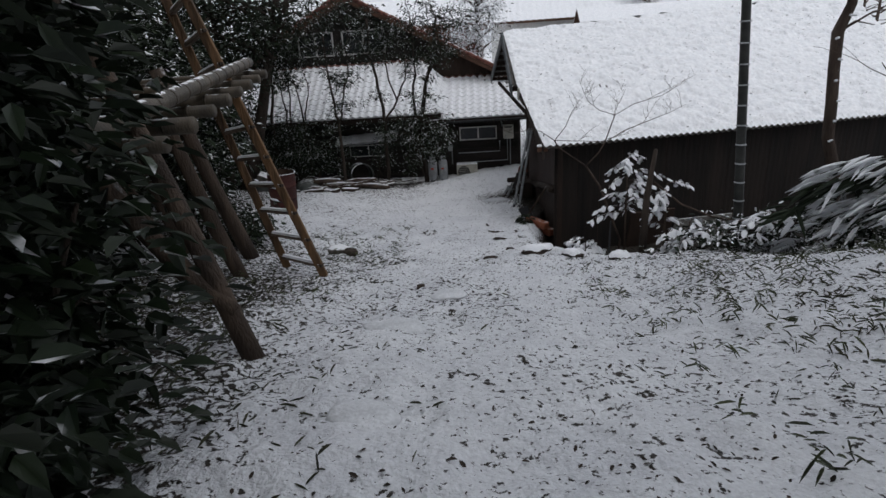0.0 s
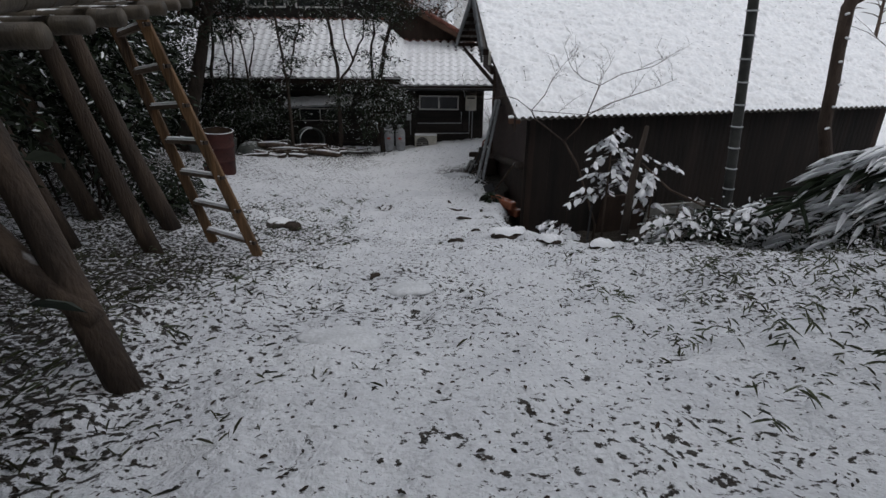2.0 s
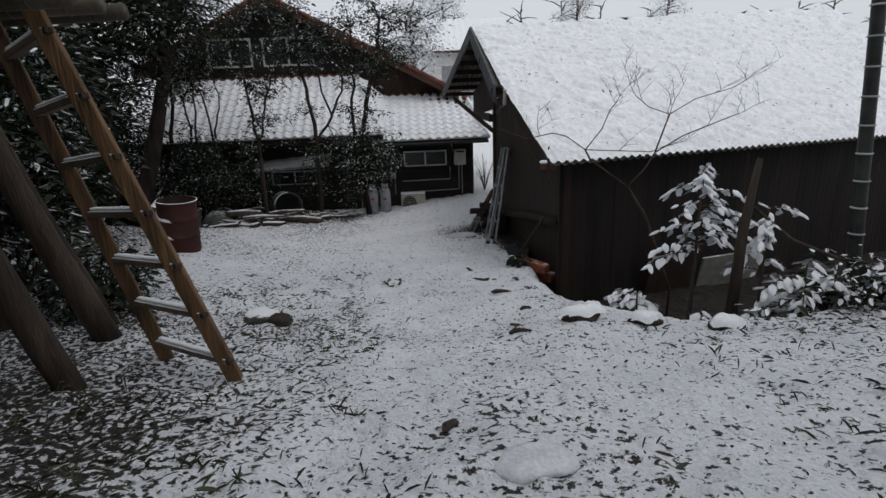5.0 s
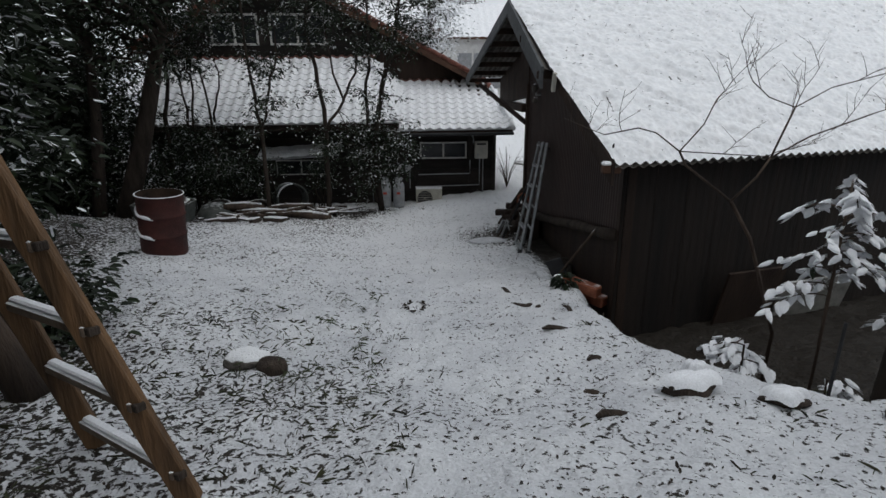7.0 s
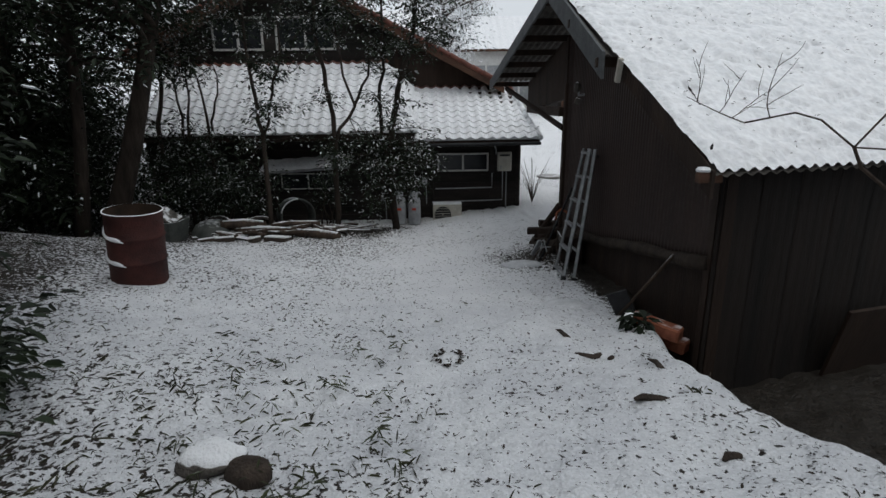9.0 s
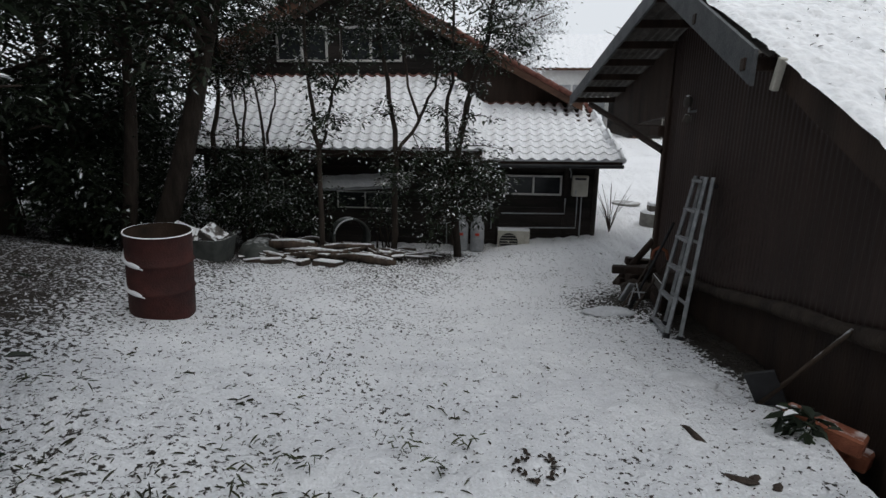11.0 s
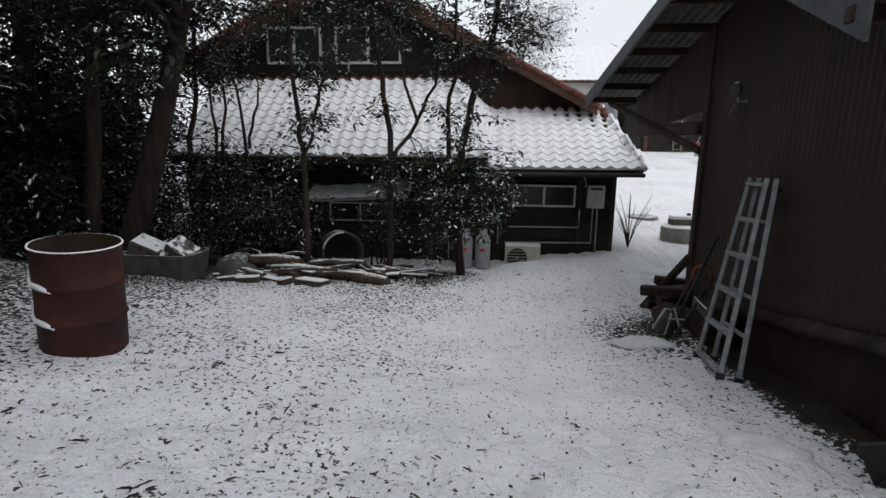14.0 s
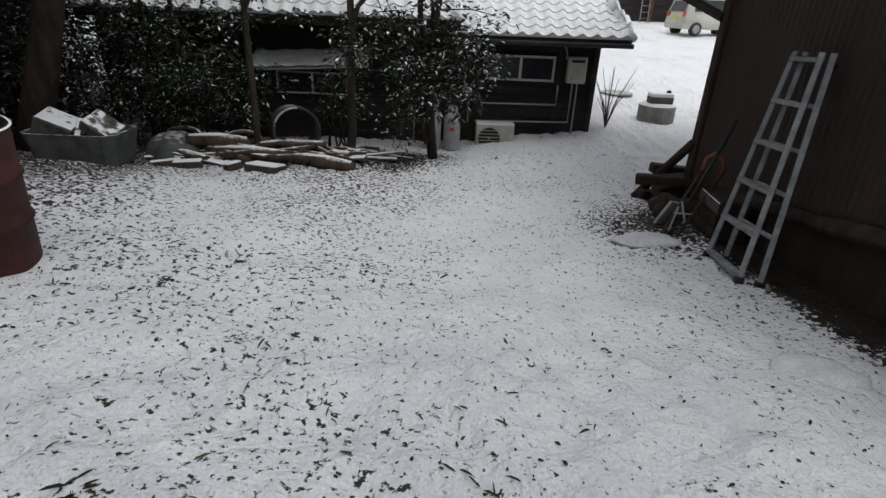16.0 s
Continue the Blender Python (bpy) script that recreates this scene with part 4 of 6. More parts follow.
def edging_stone(x, y, w, d, h, turn):
    """A rough block with a soft pad of snow hanging over its edges."""
    ob = stone("edging_stone", x, y, (w * 0.5, d * 0.5, h * 0.6), "dark edging stone under a pad of snow on the bank", mt=BARK_DARK, group="edging stones")
    def fn(u, v):
        a, r = 2 * math.pi * u, v
        k = 1 + 0.16 * math.sin(2 * a + x * 9) + 0.10 * math.sin(3 * a + y * 7) + 0.05 * math.sin(7 * a)
        top = h * 0.62 + 0.035 * (1 - r ** 4) - 0.03 * r ** 6
        return (0.53 * w * r * k * math.cos(a), 0.56 * d * r * k * math.sin(a), top + 0.012 * math.sin(5 * a) * r)
    part("snow_pad", Shape().grid(fn, 40, 8), SNOW, ob, "pad of snow", True)
    ob.matrix_world = ob.matrix_world @ pose(0, 0, 0, -4, 2, turn)


def stones():
    stone("rock", -1.95, 7.2, (0.115, 0.10, 0.085), "dark rounded stone with snow on one side", mt=BARK_DARK)
    stone("rock", -2.17, 7.3, (0.16, 0.12, 0.085), "snow-capped stone beside a dark one")
    for x, y, w, d, h, turn in ((0.92, 6.42, 0.36, 0.2, 0.12, 12), (1.42, 6.25, 0.26, 0.16, 0.09, -10), (1.98, 5.98, 0.3, 0.2, 0.08, 8), (1.12, 6.75, 0.16, 0.12, 0.08, 40)):
        edging_stone(x, y, w, d, h, turn)
    for x, y, s in ((-0.35, 2.65, 0.30), (-0.22, 1.2, 0.24), (-0.1, 3.9, 0.24)):
        stone("stepping_stone", x, y, (s * 0.7, s * 0.5, 0.03), "low stepping stone under thin snow", -0.012, SNOW_THIN)
    def slab(x, y, w, d, a, label):
        ob = solid("slab", Shape().box((0, 0, 0), (w, d, 0.06)), STONE, label, "slab")
        part("snow_cap", Shape().box((0, 0, 0.042), (w * 0.97, d * 0.95, 0.04), None, 0.4), SNOW, ob)
        ob.matrix_world = pose(x, y, gz(x, y) - 0.01, -6, 3, a)
    stone("slab", 0.42, 12.95, (0.34, 0.17, 0.04), "flat slab under thin snow beside the tools", 0.0, SNOW_THIN)
    stone("slab", 0.52, 10.5, (0.27, 0.19, 0.045), "flat stone under thin snow beside the shed", 0.0, SNOW_THIN)
    for k, (x, y, a) in enumerate(((1.22, 9.76, 44), (1.36, 9.86, 50))):
        ob = solid("brick_block", Shape().box((0, 0, 0), (0.5, 0.16, 0.14)), BRICK, "long orange clay block lying beside the bank", "brick", "clay blocks")
        ob.matrix_world = pose(x, y, gz(x, y) + 0.08, 0, 6, -a)
    for x, y, l, a in ((0.22, 9.5, 0.3, 110), (0.42, 9.05, 0.1, 60), (0.5, 8.95, 0.08, 80), (0.6, 7.3, 0.14, 20), (0.35, 6.6, 0.14, 15), (0.3, 6.1, 0.2, 12), (0.3, 9.0, 0.25, 0), (-0.4, 4.3, 0.12, 60), (0.75, 8.6, 0.3, 95), (0.45, 8.0, 0.25, 5)):
        ob = solid("wood_chip", Shape().tube([(-l / 2, 0, -0.01), (-l / 4, 0.012, 0.0), (l / 5, -0.01, 0.004), (l / 2, 0.01, -0.012)], [0.012, 0.026, 0.022, 0.008], 6), BARK_DARK, "dark scrap of wood poking out of the snow", "wood scrap", "wood scraps")
        ob.matrix_world = pose(x, y, gz(x, y) + 0.006, 5, 4, a)


def well():
    x, y = 3.15, 20.3
    t = thing("well_ring", "low concrete well ring with a snow-covered lid", "well", (x, y, gz(x, y)))
    part("ring", Shape().lathe([(0.40, -0.1), (0.40, 0.33), (0.34, 0.36), (0.001, 0.36)], n=28), CONC, t, "", True)
    part("ring_snow", Shape().lathe([(0.39, 0.335), (0.36, 0.375), (0.001, 0.385)], n=28), SNOW, t, "", True)
    part("lid_block", Shape().box((0.03, 0, 0.46), (0.5, 0.3, 0.17)), STONE, t)
    part("lid_snow", Shape().box((0.03, 0, 0.57), (0.5, 0.3, 0.07), None, 0.4), SNOW, t)
    part("knob", Shape().lathe([(0.05, 0.6), (0.05, 0.65), (0.001, 0.67)], (0.2, 0, 0), 10), BLACK, t)
    mx, my = 3.0, 22.9
    solid("manhole_cover", Shape().lathe([(0.42, -0.02), (0.42, 0.02), (0.38, 0.03), (0.001, 0.03)], (mx, my, gz(mx, my) + 0.05), 28), CONC, "round grey cover clear of snow", "manhole cover")


def car():
    x, y = 10.3, 34.6
    t = thing("car", "pale gold compact car parked in the snowy yard", "car", m=pose(x, y, gz(x, y) - 0.02, 0, 0, 12))
    prof = [(-1.7, 0.28), (-1.72, 0.6), (-1.66, 0.95), (-1.5, 1.45), (-1.35, 1.6), (0.3, 1.62), (0.75, 1.45), (1.15, 0.98), (1.62, 0.85), (1.7, 0.6), (1.68, 0.28)]
    s = Shape()
    n = len(prof)
    rings = []
    for yy, k in ((-0.73, 0.96), (-0.68, 1.0), (0.68, 1.0), (0.73, 0.96)):
        rings += [(px * (0.99 if abs(yy) > 0.7 else 1), yy * (1 - 0.16 * max(0, pz - 0.9)), pz) for px, pz in prof]
    fs = [[i * n + j, i * n + (j + 1) % n, (i + 1) * n + (j + 1) % n, (i + 1) * n + j] for i in range(3) for j in range(n)]
    fs += [list(range(n))[::-1], [3 * n + j for j in range(n)]]
    part("body", s.raw(rings, fs), CAR_PAINT, t, "", True)
    part("side_window", Shape().prism([(-1.3, -0.74, 1.0), (0.85, -0.74, 1.0), (0.35, -0.665, 1.48), (-1.25, -0.665, 1.48)], (0, 0.01, 0)), GLASS, t)
    part("rear_window", Shape().prism([(-1.69, -0.55, 1.0), (-1.69, 0.55, 1.0), (-1.54, 0.5, 1.42), (-1.54, -0.5, 1.42)], (-0.015, 0, 0.0)), GLASS, t)
    part("number_plate", Shape().box((-1.735, 0, 0.75), (0.02, 0.33, 0.16)), YELLOW, t)
    for yy in (-0.6, 0.6):
        part("tail_lamp", Shape().box((-1.68, yy, 0.88), (0.1, 0.16, 0.2)), RED_LAMP, t)
    part("bumper", Shape().box((-1.7, 0, 0.42), (0.12, 1.4, 0.2)), CAR_PAINT, t)
    part("roof_snow", Shape().box((-0.5, 0, 1.65), (1.7, 1.15, 0.07), None, 0.4), SNOW, t)
    for px in (-1.1, 1.1):
        for yy in (-0.72, 0.72):
            w = part("wheel", Shape().lathe([(0.001, -0.09), (0.2, -0.09), (0.28, -0.07), (0.28, 0.07), (0.2, 0.09), (0.001, 0.09)], (px, yy, 0.28), 20, Matrix.Rotation(radians(90), 3, "X")), BLACK, t)
            part("rim", Shape().lathe([(0.001, 0.1), (0.1, 0.1), (0.18, 0.095)], (px, yy, 0.28), 14, Matrix.Rotation(radians(90 if yy < 0 else -90), 3, "X")), ALU, w)


drum()
tub()
scrap_pile()
stepladder()
tools_by_wall()
stones()
well()
car()


# ---- buildings beyond ----
def far_building(name, label, x0, x1, y, z1, wall_mt, ridge, depth=6.0, posts=()):
    zb = gz((x0 + x1) / 2, y) - 0.3
    t = thing(name, label, "house")
    part("wall", Shape().box(((x0 + x1) / 2, y + depth / 2, (zb + z1) / 2), (x1 - x0, depth, z1 - zb)), wall_mt, t)
    for s in (-1, 1):
        ya = y - 0.7 if s < 0 else y + depth + 0.7
        a, b, c, d = (x0 - 0.5, ya, z1 - 0.15), (x1 + 0.5, ya, z1 - 0.15), (x1 + 0.5, y + depth / 2, z1 + ridge), (x0 - 0.5, y + depth / 2, z1 + ridge)
        part("roof", Shape().prism([a, b, c, d], (0, 0, -0.12)), BEAM, t)
        part("roof_snow", Shape().grid(lambda u, v: tuple(Vector(a).lerp(Vector(b), u).lerp(Vector(d).lerp(Vector(c), u), v) + Vector((0, 0, 0.06 + 0.02 * math.sin(u * 90)))), 90, 6), SNOW_ROOF, t, "", True)
    return t, zb


t, zb = far_building("storehouse", "red-brown walled house with a snowy roof", -8.0, -0.1, 34, 3.3, RED_WALL, 1.7)
for k in range(3):
    part("post", Shape().box((-1.7 + 0.75 * k, 33.92, 1.2), (0.14, 0.1, 3.9)), BEAM, t)
t, zb = far_building("garage", "pale plastered outbuilding with a snowy roof", 0.5, 7.2, 47, 3.9, PLASTER, 2.6)
for k in range(4):
    part("door_panel", Shape().box((2.6 + 1.25 * k, 46.95, 1.4), (1.1, 0.08, 2.6)), GREY, t)
t, zb = far_building("outbuilding", "low dark outbuilding with a snowy roof behind the shed", 8.2, 14.5, 50, 4.2, HOUSE_WOOD, 1.9)
t, zb = far_building("barn", "dark open-fronted barn across the yard under snow", 7.6, 24.0, 42, 2.1, HOUSE_WOOD, 2.2)
for k in range(5):
    part("post", Shape().box((7.9 + 2.2 * k, 41.8, 0.5), (0.18, 0.16, 3.0)), BEAM, t)
lad = thing("wooden_ladder", "pale wooden ladder leaning in the barn front", "ladder", (9.6, 41.3, gz(9.6, 41.3)))
for sx in (-0.22, 0.22):
    part("rail", Shape().box((sx, 0, 1.0), (0.06, 0.05, 2.1), pose(0, 0, 0, -6)), CONC, lad)
for k in range(6):
    part("rung", Shape().box((0, 0.1 - 0.035 * k + 0.0, 0.2 + 0.33 * k), (0.42, 0.04, 0.04)), CONC, lad)
for k in range(5):
    solid("firewood_crate", Shape().box((12.2 + 0.45 * (k % 2), 41.2, gz(12, 41.2) + 0.2 + 0.36 * (k // 2)), (0.42, 0.4, 0.34)), BRICK if k % 2 else BEAM, "reddish crate stacked before the barn", "crate", "stacked crates")


# ---- trellis and ladder ----
def trellis():
    t = thing("log_trellis", "rough trellis of leaning logs and snow-lined bamboo poles", "trellis")
    def post(x, y, dx, dy, h, r, nm="post", mt=LOG):
        z = gz(x, y) - 0.05
        pts = [(x + dx * f * h + 0.02 * math.sin(5 * f + x), y + dy * f * h, z + f * h) for f in np.linspace(0, 1, 7)]
        part(nm, Shape().tube(pts, [r * (1.1 - 0.2 * f + 0.04 * math.sin(9 * f + y)) for f in np.linspace(0, 1, 7)], 12), mt, t, "leaning bark-brown log", True)
    post(-1.1, 2.08, -0.45, 0.2, 2.2, 0.06)
    zf = gz(-1.1, 2.08)
    part("brace_log", Shape().tube([(-1.2, 2.12, zf + 0.3), (-1.45, 2.15, zf + 0.5), (-1.75, 2.2, zf + 0.85), (-2.0, 2.25, zf + 1.25)], [0.04, 0.06, 0.058, 0.055], 12), LOG, t, "bark-brown side branch of the log", True)
    post(-2.89, 5.45, -0.26, -0.05, 2.5, 0.085)
    post(-3.3, 6.6, -0.25, -0.1, 2.8, 0.10)
    post(-3.65, 7.2, -0.25, -0.1, 2.9, 0.09)
    post(-3.9, 5.6, -0.25, -0.05, 2.6, 0.09)
    post(-4.5, 6.9, -0.3, 0.0, 2.6, 0.1)
    def pole(a, b, r, nm, mt=BAMBOO):
        a, b = Vector(a), Vector(b)
        p = part(nm, Shape().tube([a.lerp(b, f) for f in np.linspace(0, 1, 6)], r, 12), mt, t, "snow-lined bamboo pole", True)
        L = (b - a).length
        k = 0.2
        while k < L:
            c = a.lerp(b, k / L)
            d = (b - a).normalized() * 0.012
            part("node_ring", Shape().tube([c - d, c, c + d], [r * 1.01, r * 1.09, r * 1.01], 12), mt, p, "", True)
            k += 0.35
    pole((-1.45, 1.2, 0.9), (-2.75, 6.4, 1.32), 0.062, "long_pole")
    for k in range(8):
        y = 2.2 + 0.58 * k
        x1 = -1.62 - 0.255 * (y - 2.0) + 0.22
        pole((x1, y, 0.84 + 0.08 * (y - 2.2)), (x1 - 2.4, y + 0.15, 0.80 + 0.08 * (y - 2.2)), 0.05 + 0.008 * (k % 2), "cross_pole")


def wooden_ladder():
    t = thing("wooden_ladder", "tall weathered wooden ladder leaning on the trellis", "ladder")
    A, B = Vector((-1.83, 5.50, gz(-1.83, 5.5))), Vector((-2.5, 5.95, gz(-2.5, 5.95)))
    lean = Vector((-0.27, -0.06, 1.0))
    h = 3.6
    A1, B1 = A + lean * h + Vector((-0.16, 0.10, 0)), B + lean * (h - 0.1) + Vector((0.16, -0.1, 0))
    for a, b, n in ((A, A1, "rail"), (B, B1, "rail")):
        q = (b - a).normalized().to_track_quat("Z", "Y").to_matrix().to_4x4()
        part(n, Shape().box((a + (b - a) / 2)[:], (0.055, 0.10, (b - a).length), q), LADDER_WOOD, t, "weathered orange-brown rail")
    for k in range(10):
        f = 0.045 + 0.098 * k
        a, b = A.lerp(A1, f), B.lerp(B1, f)
        d = (b - a).normalized()
        q = d.to_track_quat("X", "Z").to_matrix().to_4x4()
        r = part("rung", Shape().box((a + (b - a) / 2)[:], ((b - a).length + 0.05, 0.06, 0.045), q), RUNG_WOOD, t, "flat rung with a line of snow")
        for e, o in ((a, -1), (b, 1)):
            part("peg", Shape().box((e + d * 0.045 * o)[:], (0.035, 0.045, 0.035), q), BARK_DARK, r, "dark tenon end")
        part("rung_snow", Shape().box((a + (b - a) / 2 + Vector((0, 0, 0.035)))[:], ((b - a).length - 0.06, 0.045, 0.022), q, 0.4), SNOW, r)


trellis()
wooden_ladder()


# ---- plants ----
def unit(a):
    return a / (np.linalg.norm(a, axis=1, keepdims=True) + 1e-9)


def leaf_cloud(shape, centres, spread, per, length, up_bias=0.0, seed=1, flat=0.55, pads=None, cover=0.4):
    """Leaves in flattish sprays round each centre, pointing outwards; pads gets snow lying on a share of them."""
    g = np.random.default_rng(seed)
    c = np.repeat(np.asarray(centres, float), per, 0)
    off = g.normal(size=c.shape) * spread * np.array([1, 1, flat])
    way = unit(off) * [1, 1, 0.6] + g.normal(size=c.shape) * [0.5, 0.5, 0.25] + [0, 0, up_bias - 0.05]
    up = np.tile([0, 0, 1.0], (len(c), 1)) + g.normal(size=c.shape) * 0.4
    l = length * (0.6 + 0.8 * g.random(len(c)))
    w = l * (0.38 + 0.14 * g.random(len(c)))
    shape.leaves(c + off, way, up, l, w)
    if pads is not None:
        k = g.random(len(c)) < cover
        pads.leaves((c + off)[k] + [0, 0, 0.012], way[k], up[k], l[k] * 0.8, w[k] * 0.8, -0.05, 0.22)
    return shape


def limb_tree(name, label, category, x, y, height, radius, limbs, crown_from, leaf, spread, per, leaf_mat, seed, lean=(0, 0), bark=BARK, group="", clump=0.22, cover=0.0):
    """A tapered, slightly crooked trunk with limbs, and leaf sprays along the limbs."""
    r = random.Random(seed)
    z = gz(x, y) - 0.05
    t = thing(name, label, category, (x, y, z), group)
    trunk = [Vector((lean[0] * f * height + 0.06 * height * 0.3 * math.sin(4 * f + seed), lean[1] * f * height + 0.03 * math.sin(5 * f + seed * 2), f * height)) for f in np.linspace(0, 1, 9)]
    part("trunk", Shape().tube(trunk, [radius * (1.15 - 0.85 * f) for f in np.linspace(0, 1, 9)], 10), bark, t, "", True)
    centres = []
    for k in range(limbs):
        f = crown_from + (1 - crown_from) * (k + r.random()) / limbs
        f = min(f, 0.99)
        i = min(int(f * 8), 7)
        p = trunk[i].lerp(trunk[i + 1], f * 8 - i)
        a = r.uniform(0, 2 * math.pi)
        L = spread * (0.55 + 0.6 * r.random())
        d = Vector((math.cos(a), math.sin(a), r.uniform(0.1, 0.9)))
        pts = [p + d * L * g + Vector((0, 0, -0.25 * L * g * g)) + Vector((r.uniform(-.05, .05), r.uniform(-.05, .05), 0)) * L for g in (0, 0.35, 0.7, 1)]
        part("limb", Shape().tube(pts, [radius * 0.38, radius * 0.28, radius * 0.18, radius * 0.06], 6), bark, t, "", True)
        for g in (0.45, 0.7, 0.85, 1.0, 1.1):
            q = p + d * L * g + Vector((r.gauss(0, 0.14) * L, r.gauss(0, 0.14) * L, r.gauss(0, 0.1) * L - 0.2 * L * g * g))
            centres.append(q[:])
    if per:
        pads = Shape() if cover else None
        s = leaf_cloud(Shape(), centres, clump, per, leaf, seed=seed, pads=pads, cover=cover)
        part("crown", s, leaf_mat, t, "dark evergreen leaves dusted with snow")
        if cover:
            tagged(part("snow_layer", pads, SNOW, t, "snow lying on the leaves"), kind="stuff")
    return t


def bush(name, label, x, y, z0, size, n, per, leaf, leaf_mat, seed, clump=0.16, stems=6, stem_r=0.02, hollow=0.5, cover=0.0):
    g = np.random.default_rng(seed)
    z = gz(x, y)
    t = thing(name, label, "bush", (x, y, z))
    d = unit(g.normal(size=(n, 3)))
    rad = (hollow + (1 - hollow) * g.random((n, 1))) * (0.8 + 0.35 * g.random((n, 1)))
    c = d * rad * np.array(size) + [0, 0, z0 + size[2]]
    c[:, 2] = np.maximum(c[:, 2], 0.08)
    pads = Shape() if cover else None
    part("foliage", leaf_cloud(Shape(), c, clump, per, leaf, seed=seed + 1, pads=pads, cover=cover), leaf_mat, t)
    if cover:
        tagged(part("snow_layer", pads, SNOW, t, "snow lying on the leaves"), kind="stuff")
    for k in range(stems):
        q = c[g.integers(n)]
        b = Vector((g.normal() * size[0] * 0.25, g.normal() * size[1] * 0.25, -0.05))
        m = b.lerp(Vector(q), 0.5) + Vector((g.normal() * 0.05, g.normal() * 0.05, 0.1))
        part("stem", Shape().tube([b, m, Vector(q)], [stem_r, stem_r * 0.8, stem_r * 0.4], 6), BARK_DARK, t, "", True)
    return t


# tall bush beside the start of the path
bush("evergreen_bush", "dense glossy evergreen bush with little snow", -1.62, 0.75, 0.0, (0.74, 0.8, 1.25), 620, 17, 0.10, LEAF_BARE, 31, 0.13, 10, cover=0.03)
bush("evergreen_bush", "low glossy evergreen at the foot of the taller bush", -1.25, 0.35, 0.0, (0.4, 0.45, 0.36), 150, 14, 0.1, LEAF_BARE, 41, 0.11, 5)
bush("evergreen_bush", "dense dark evergreen bush behind the trellis", -3.0, 2.2, 0.0, (0.9, 1.2, 1.5), 300, 12, 0.13, LEAF_BARE, 33, 0.16, 10)
bush("hedge", "dark evergreen hedge behind the trellis", -4.7, 4.4, 0.0, (0.9, 2.0, 1.8), 900, 16, 0.11, LEAF_DARK, 35, 0.2, 12, cover=0.08)
bush("hedge", "tall dark evergreen with snow on its outer leaves", -5.0, 7.9, 0.2, (1.0, 1.3, 1.75), 620, 18, 0.12, LEAF, 37, 0.2, 12, cover=0.3)
bush("hedge", "low dark evergreen at the trellis end", -3.9, 7.6, 0.0, (0.4, 0.5, 0.3), 70, 14, 0.09, LEAF_DARK, 39, 0.14, 6)
# dark wood on the far side
k = 0
for x, y, h, rad, ln in ((-8.05, 15.5, 6.5, 0.13, (0.08, 0)), (-7.75, 15.7, 7.0, 0.2, (0.38, 0)), (-9.4, 12.6, 6.5, 0.16, (0.03, 0)), (-10.5, 15.5, 7.5, 0.2, (0, 0)), (-12.2, 13.2, 7, 0.2, (0, 0)), (-10.2, 18.8, 6.5, 0.14, (0.05, 0)), (-13.5, 18, 8, 0.2, (0, 0)), (-11, 21, 8, 0.2, (0, 0)), (-9.2, 9.8, 6, 0.15, (0, 0)), (-11.5, 9.2, 7, 0.16, (0, 0)), (-7.4, 9.2, 5.5, 0.12, (0, 0)), (-16, 14, 8, .2, (0, 0)), (-15, 22, 9, .2, (0, 0)), (-10.6, 12.2, 7, .12, (0, 0)), (-12.6, 16.8, 8, .15, (0, 0)), (-14.2, 11.2, 8, .15, (0, 0)), (-17, 18, 9, .2, (0, 0)), (-19, 12, 9, .2, (0, 0)), (-9.6, 16.4, 7, .12, (0, 0))):
    limb_tree("evergreen_tree", "dark evergreen tree in the shaded wood", "tree", x, y, h, rad, 26, 0.5 if k < 2 else 0.22, 0.12, 1.9, 34, LEAF_DARK, 50 + k, ln, BARK_DARK, "wood beyond the drum", 0.3, 0.10)
    k += 1
for j, (x, y, sx) in enumerate(((-8.9, 15.9, 1.1), (-10.2, 17.2, 1.6), (-9.8, 11.0, 1.5), (-12, 16.5, 2.0), (-13.5, 11.5, 2.0), (-14, 15, 2), (-9.6, 17.4, 1.5), (-9.9, 19.6, 1.6), (-11.5, 14.4, 1.8), (-12.5, 19.5, 2.2), (-15.5, 17.5, 2.4), (-16, 10, 2.4), (-12.8, 8.6, 2.0), (-18, 14, 3.0))):
    bush("undergrowth", "dark tangled evergreen undergrowth", x, y, 0.0, (sx, sx, 1.0 + 0.9 * (x < -9.3)), 330, 15, 0.13, LEAF_DARK, 90 + j, 0.24, 8, hollow=0.3, cover=0.08)
# unseen tall trees added behind and beside the start to shade the upper slope
for j, (x, y, h) in enumerate(((-4.5, -1.5, 7), (-6.5, 2.5, 7.5), (-7.5, 6.0, 7), (-3.0, -4.5, 8), (0.5, -5.5, 8), (3.5, -4.5, 7.5), (6.5, -2.0, 7.5), (-8.5, -3, 8), (8.5, 2.0, 8), (-1, -9, 9), (5, -9, 9), (9, -6, 9))):
    limb_tree("evergreen_tree", "evergreen added out of view to shade the top of the path", "tree", x, y, h, 0.16, 30, 0.3, 0.2, 2.3, 26, LEAF_DARK, 300 + j, (0, 0), BARK_DARK, "trees at the top of the slope", 0.4)
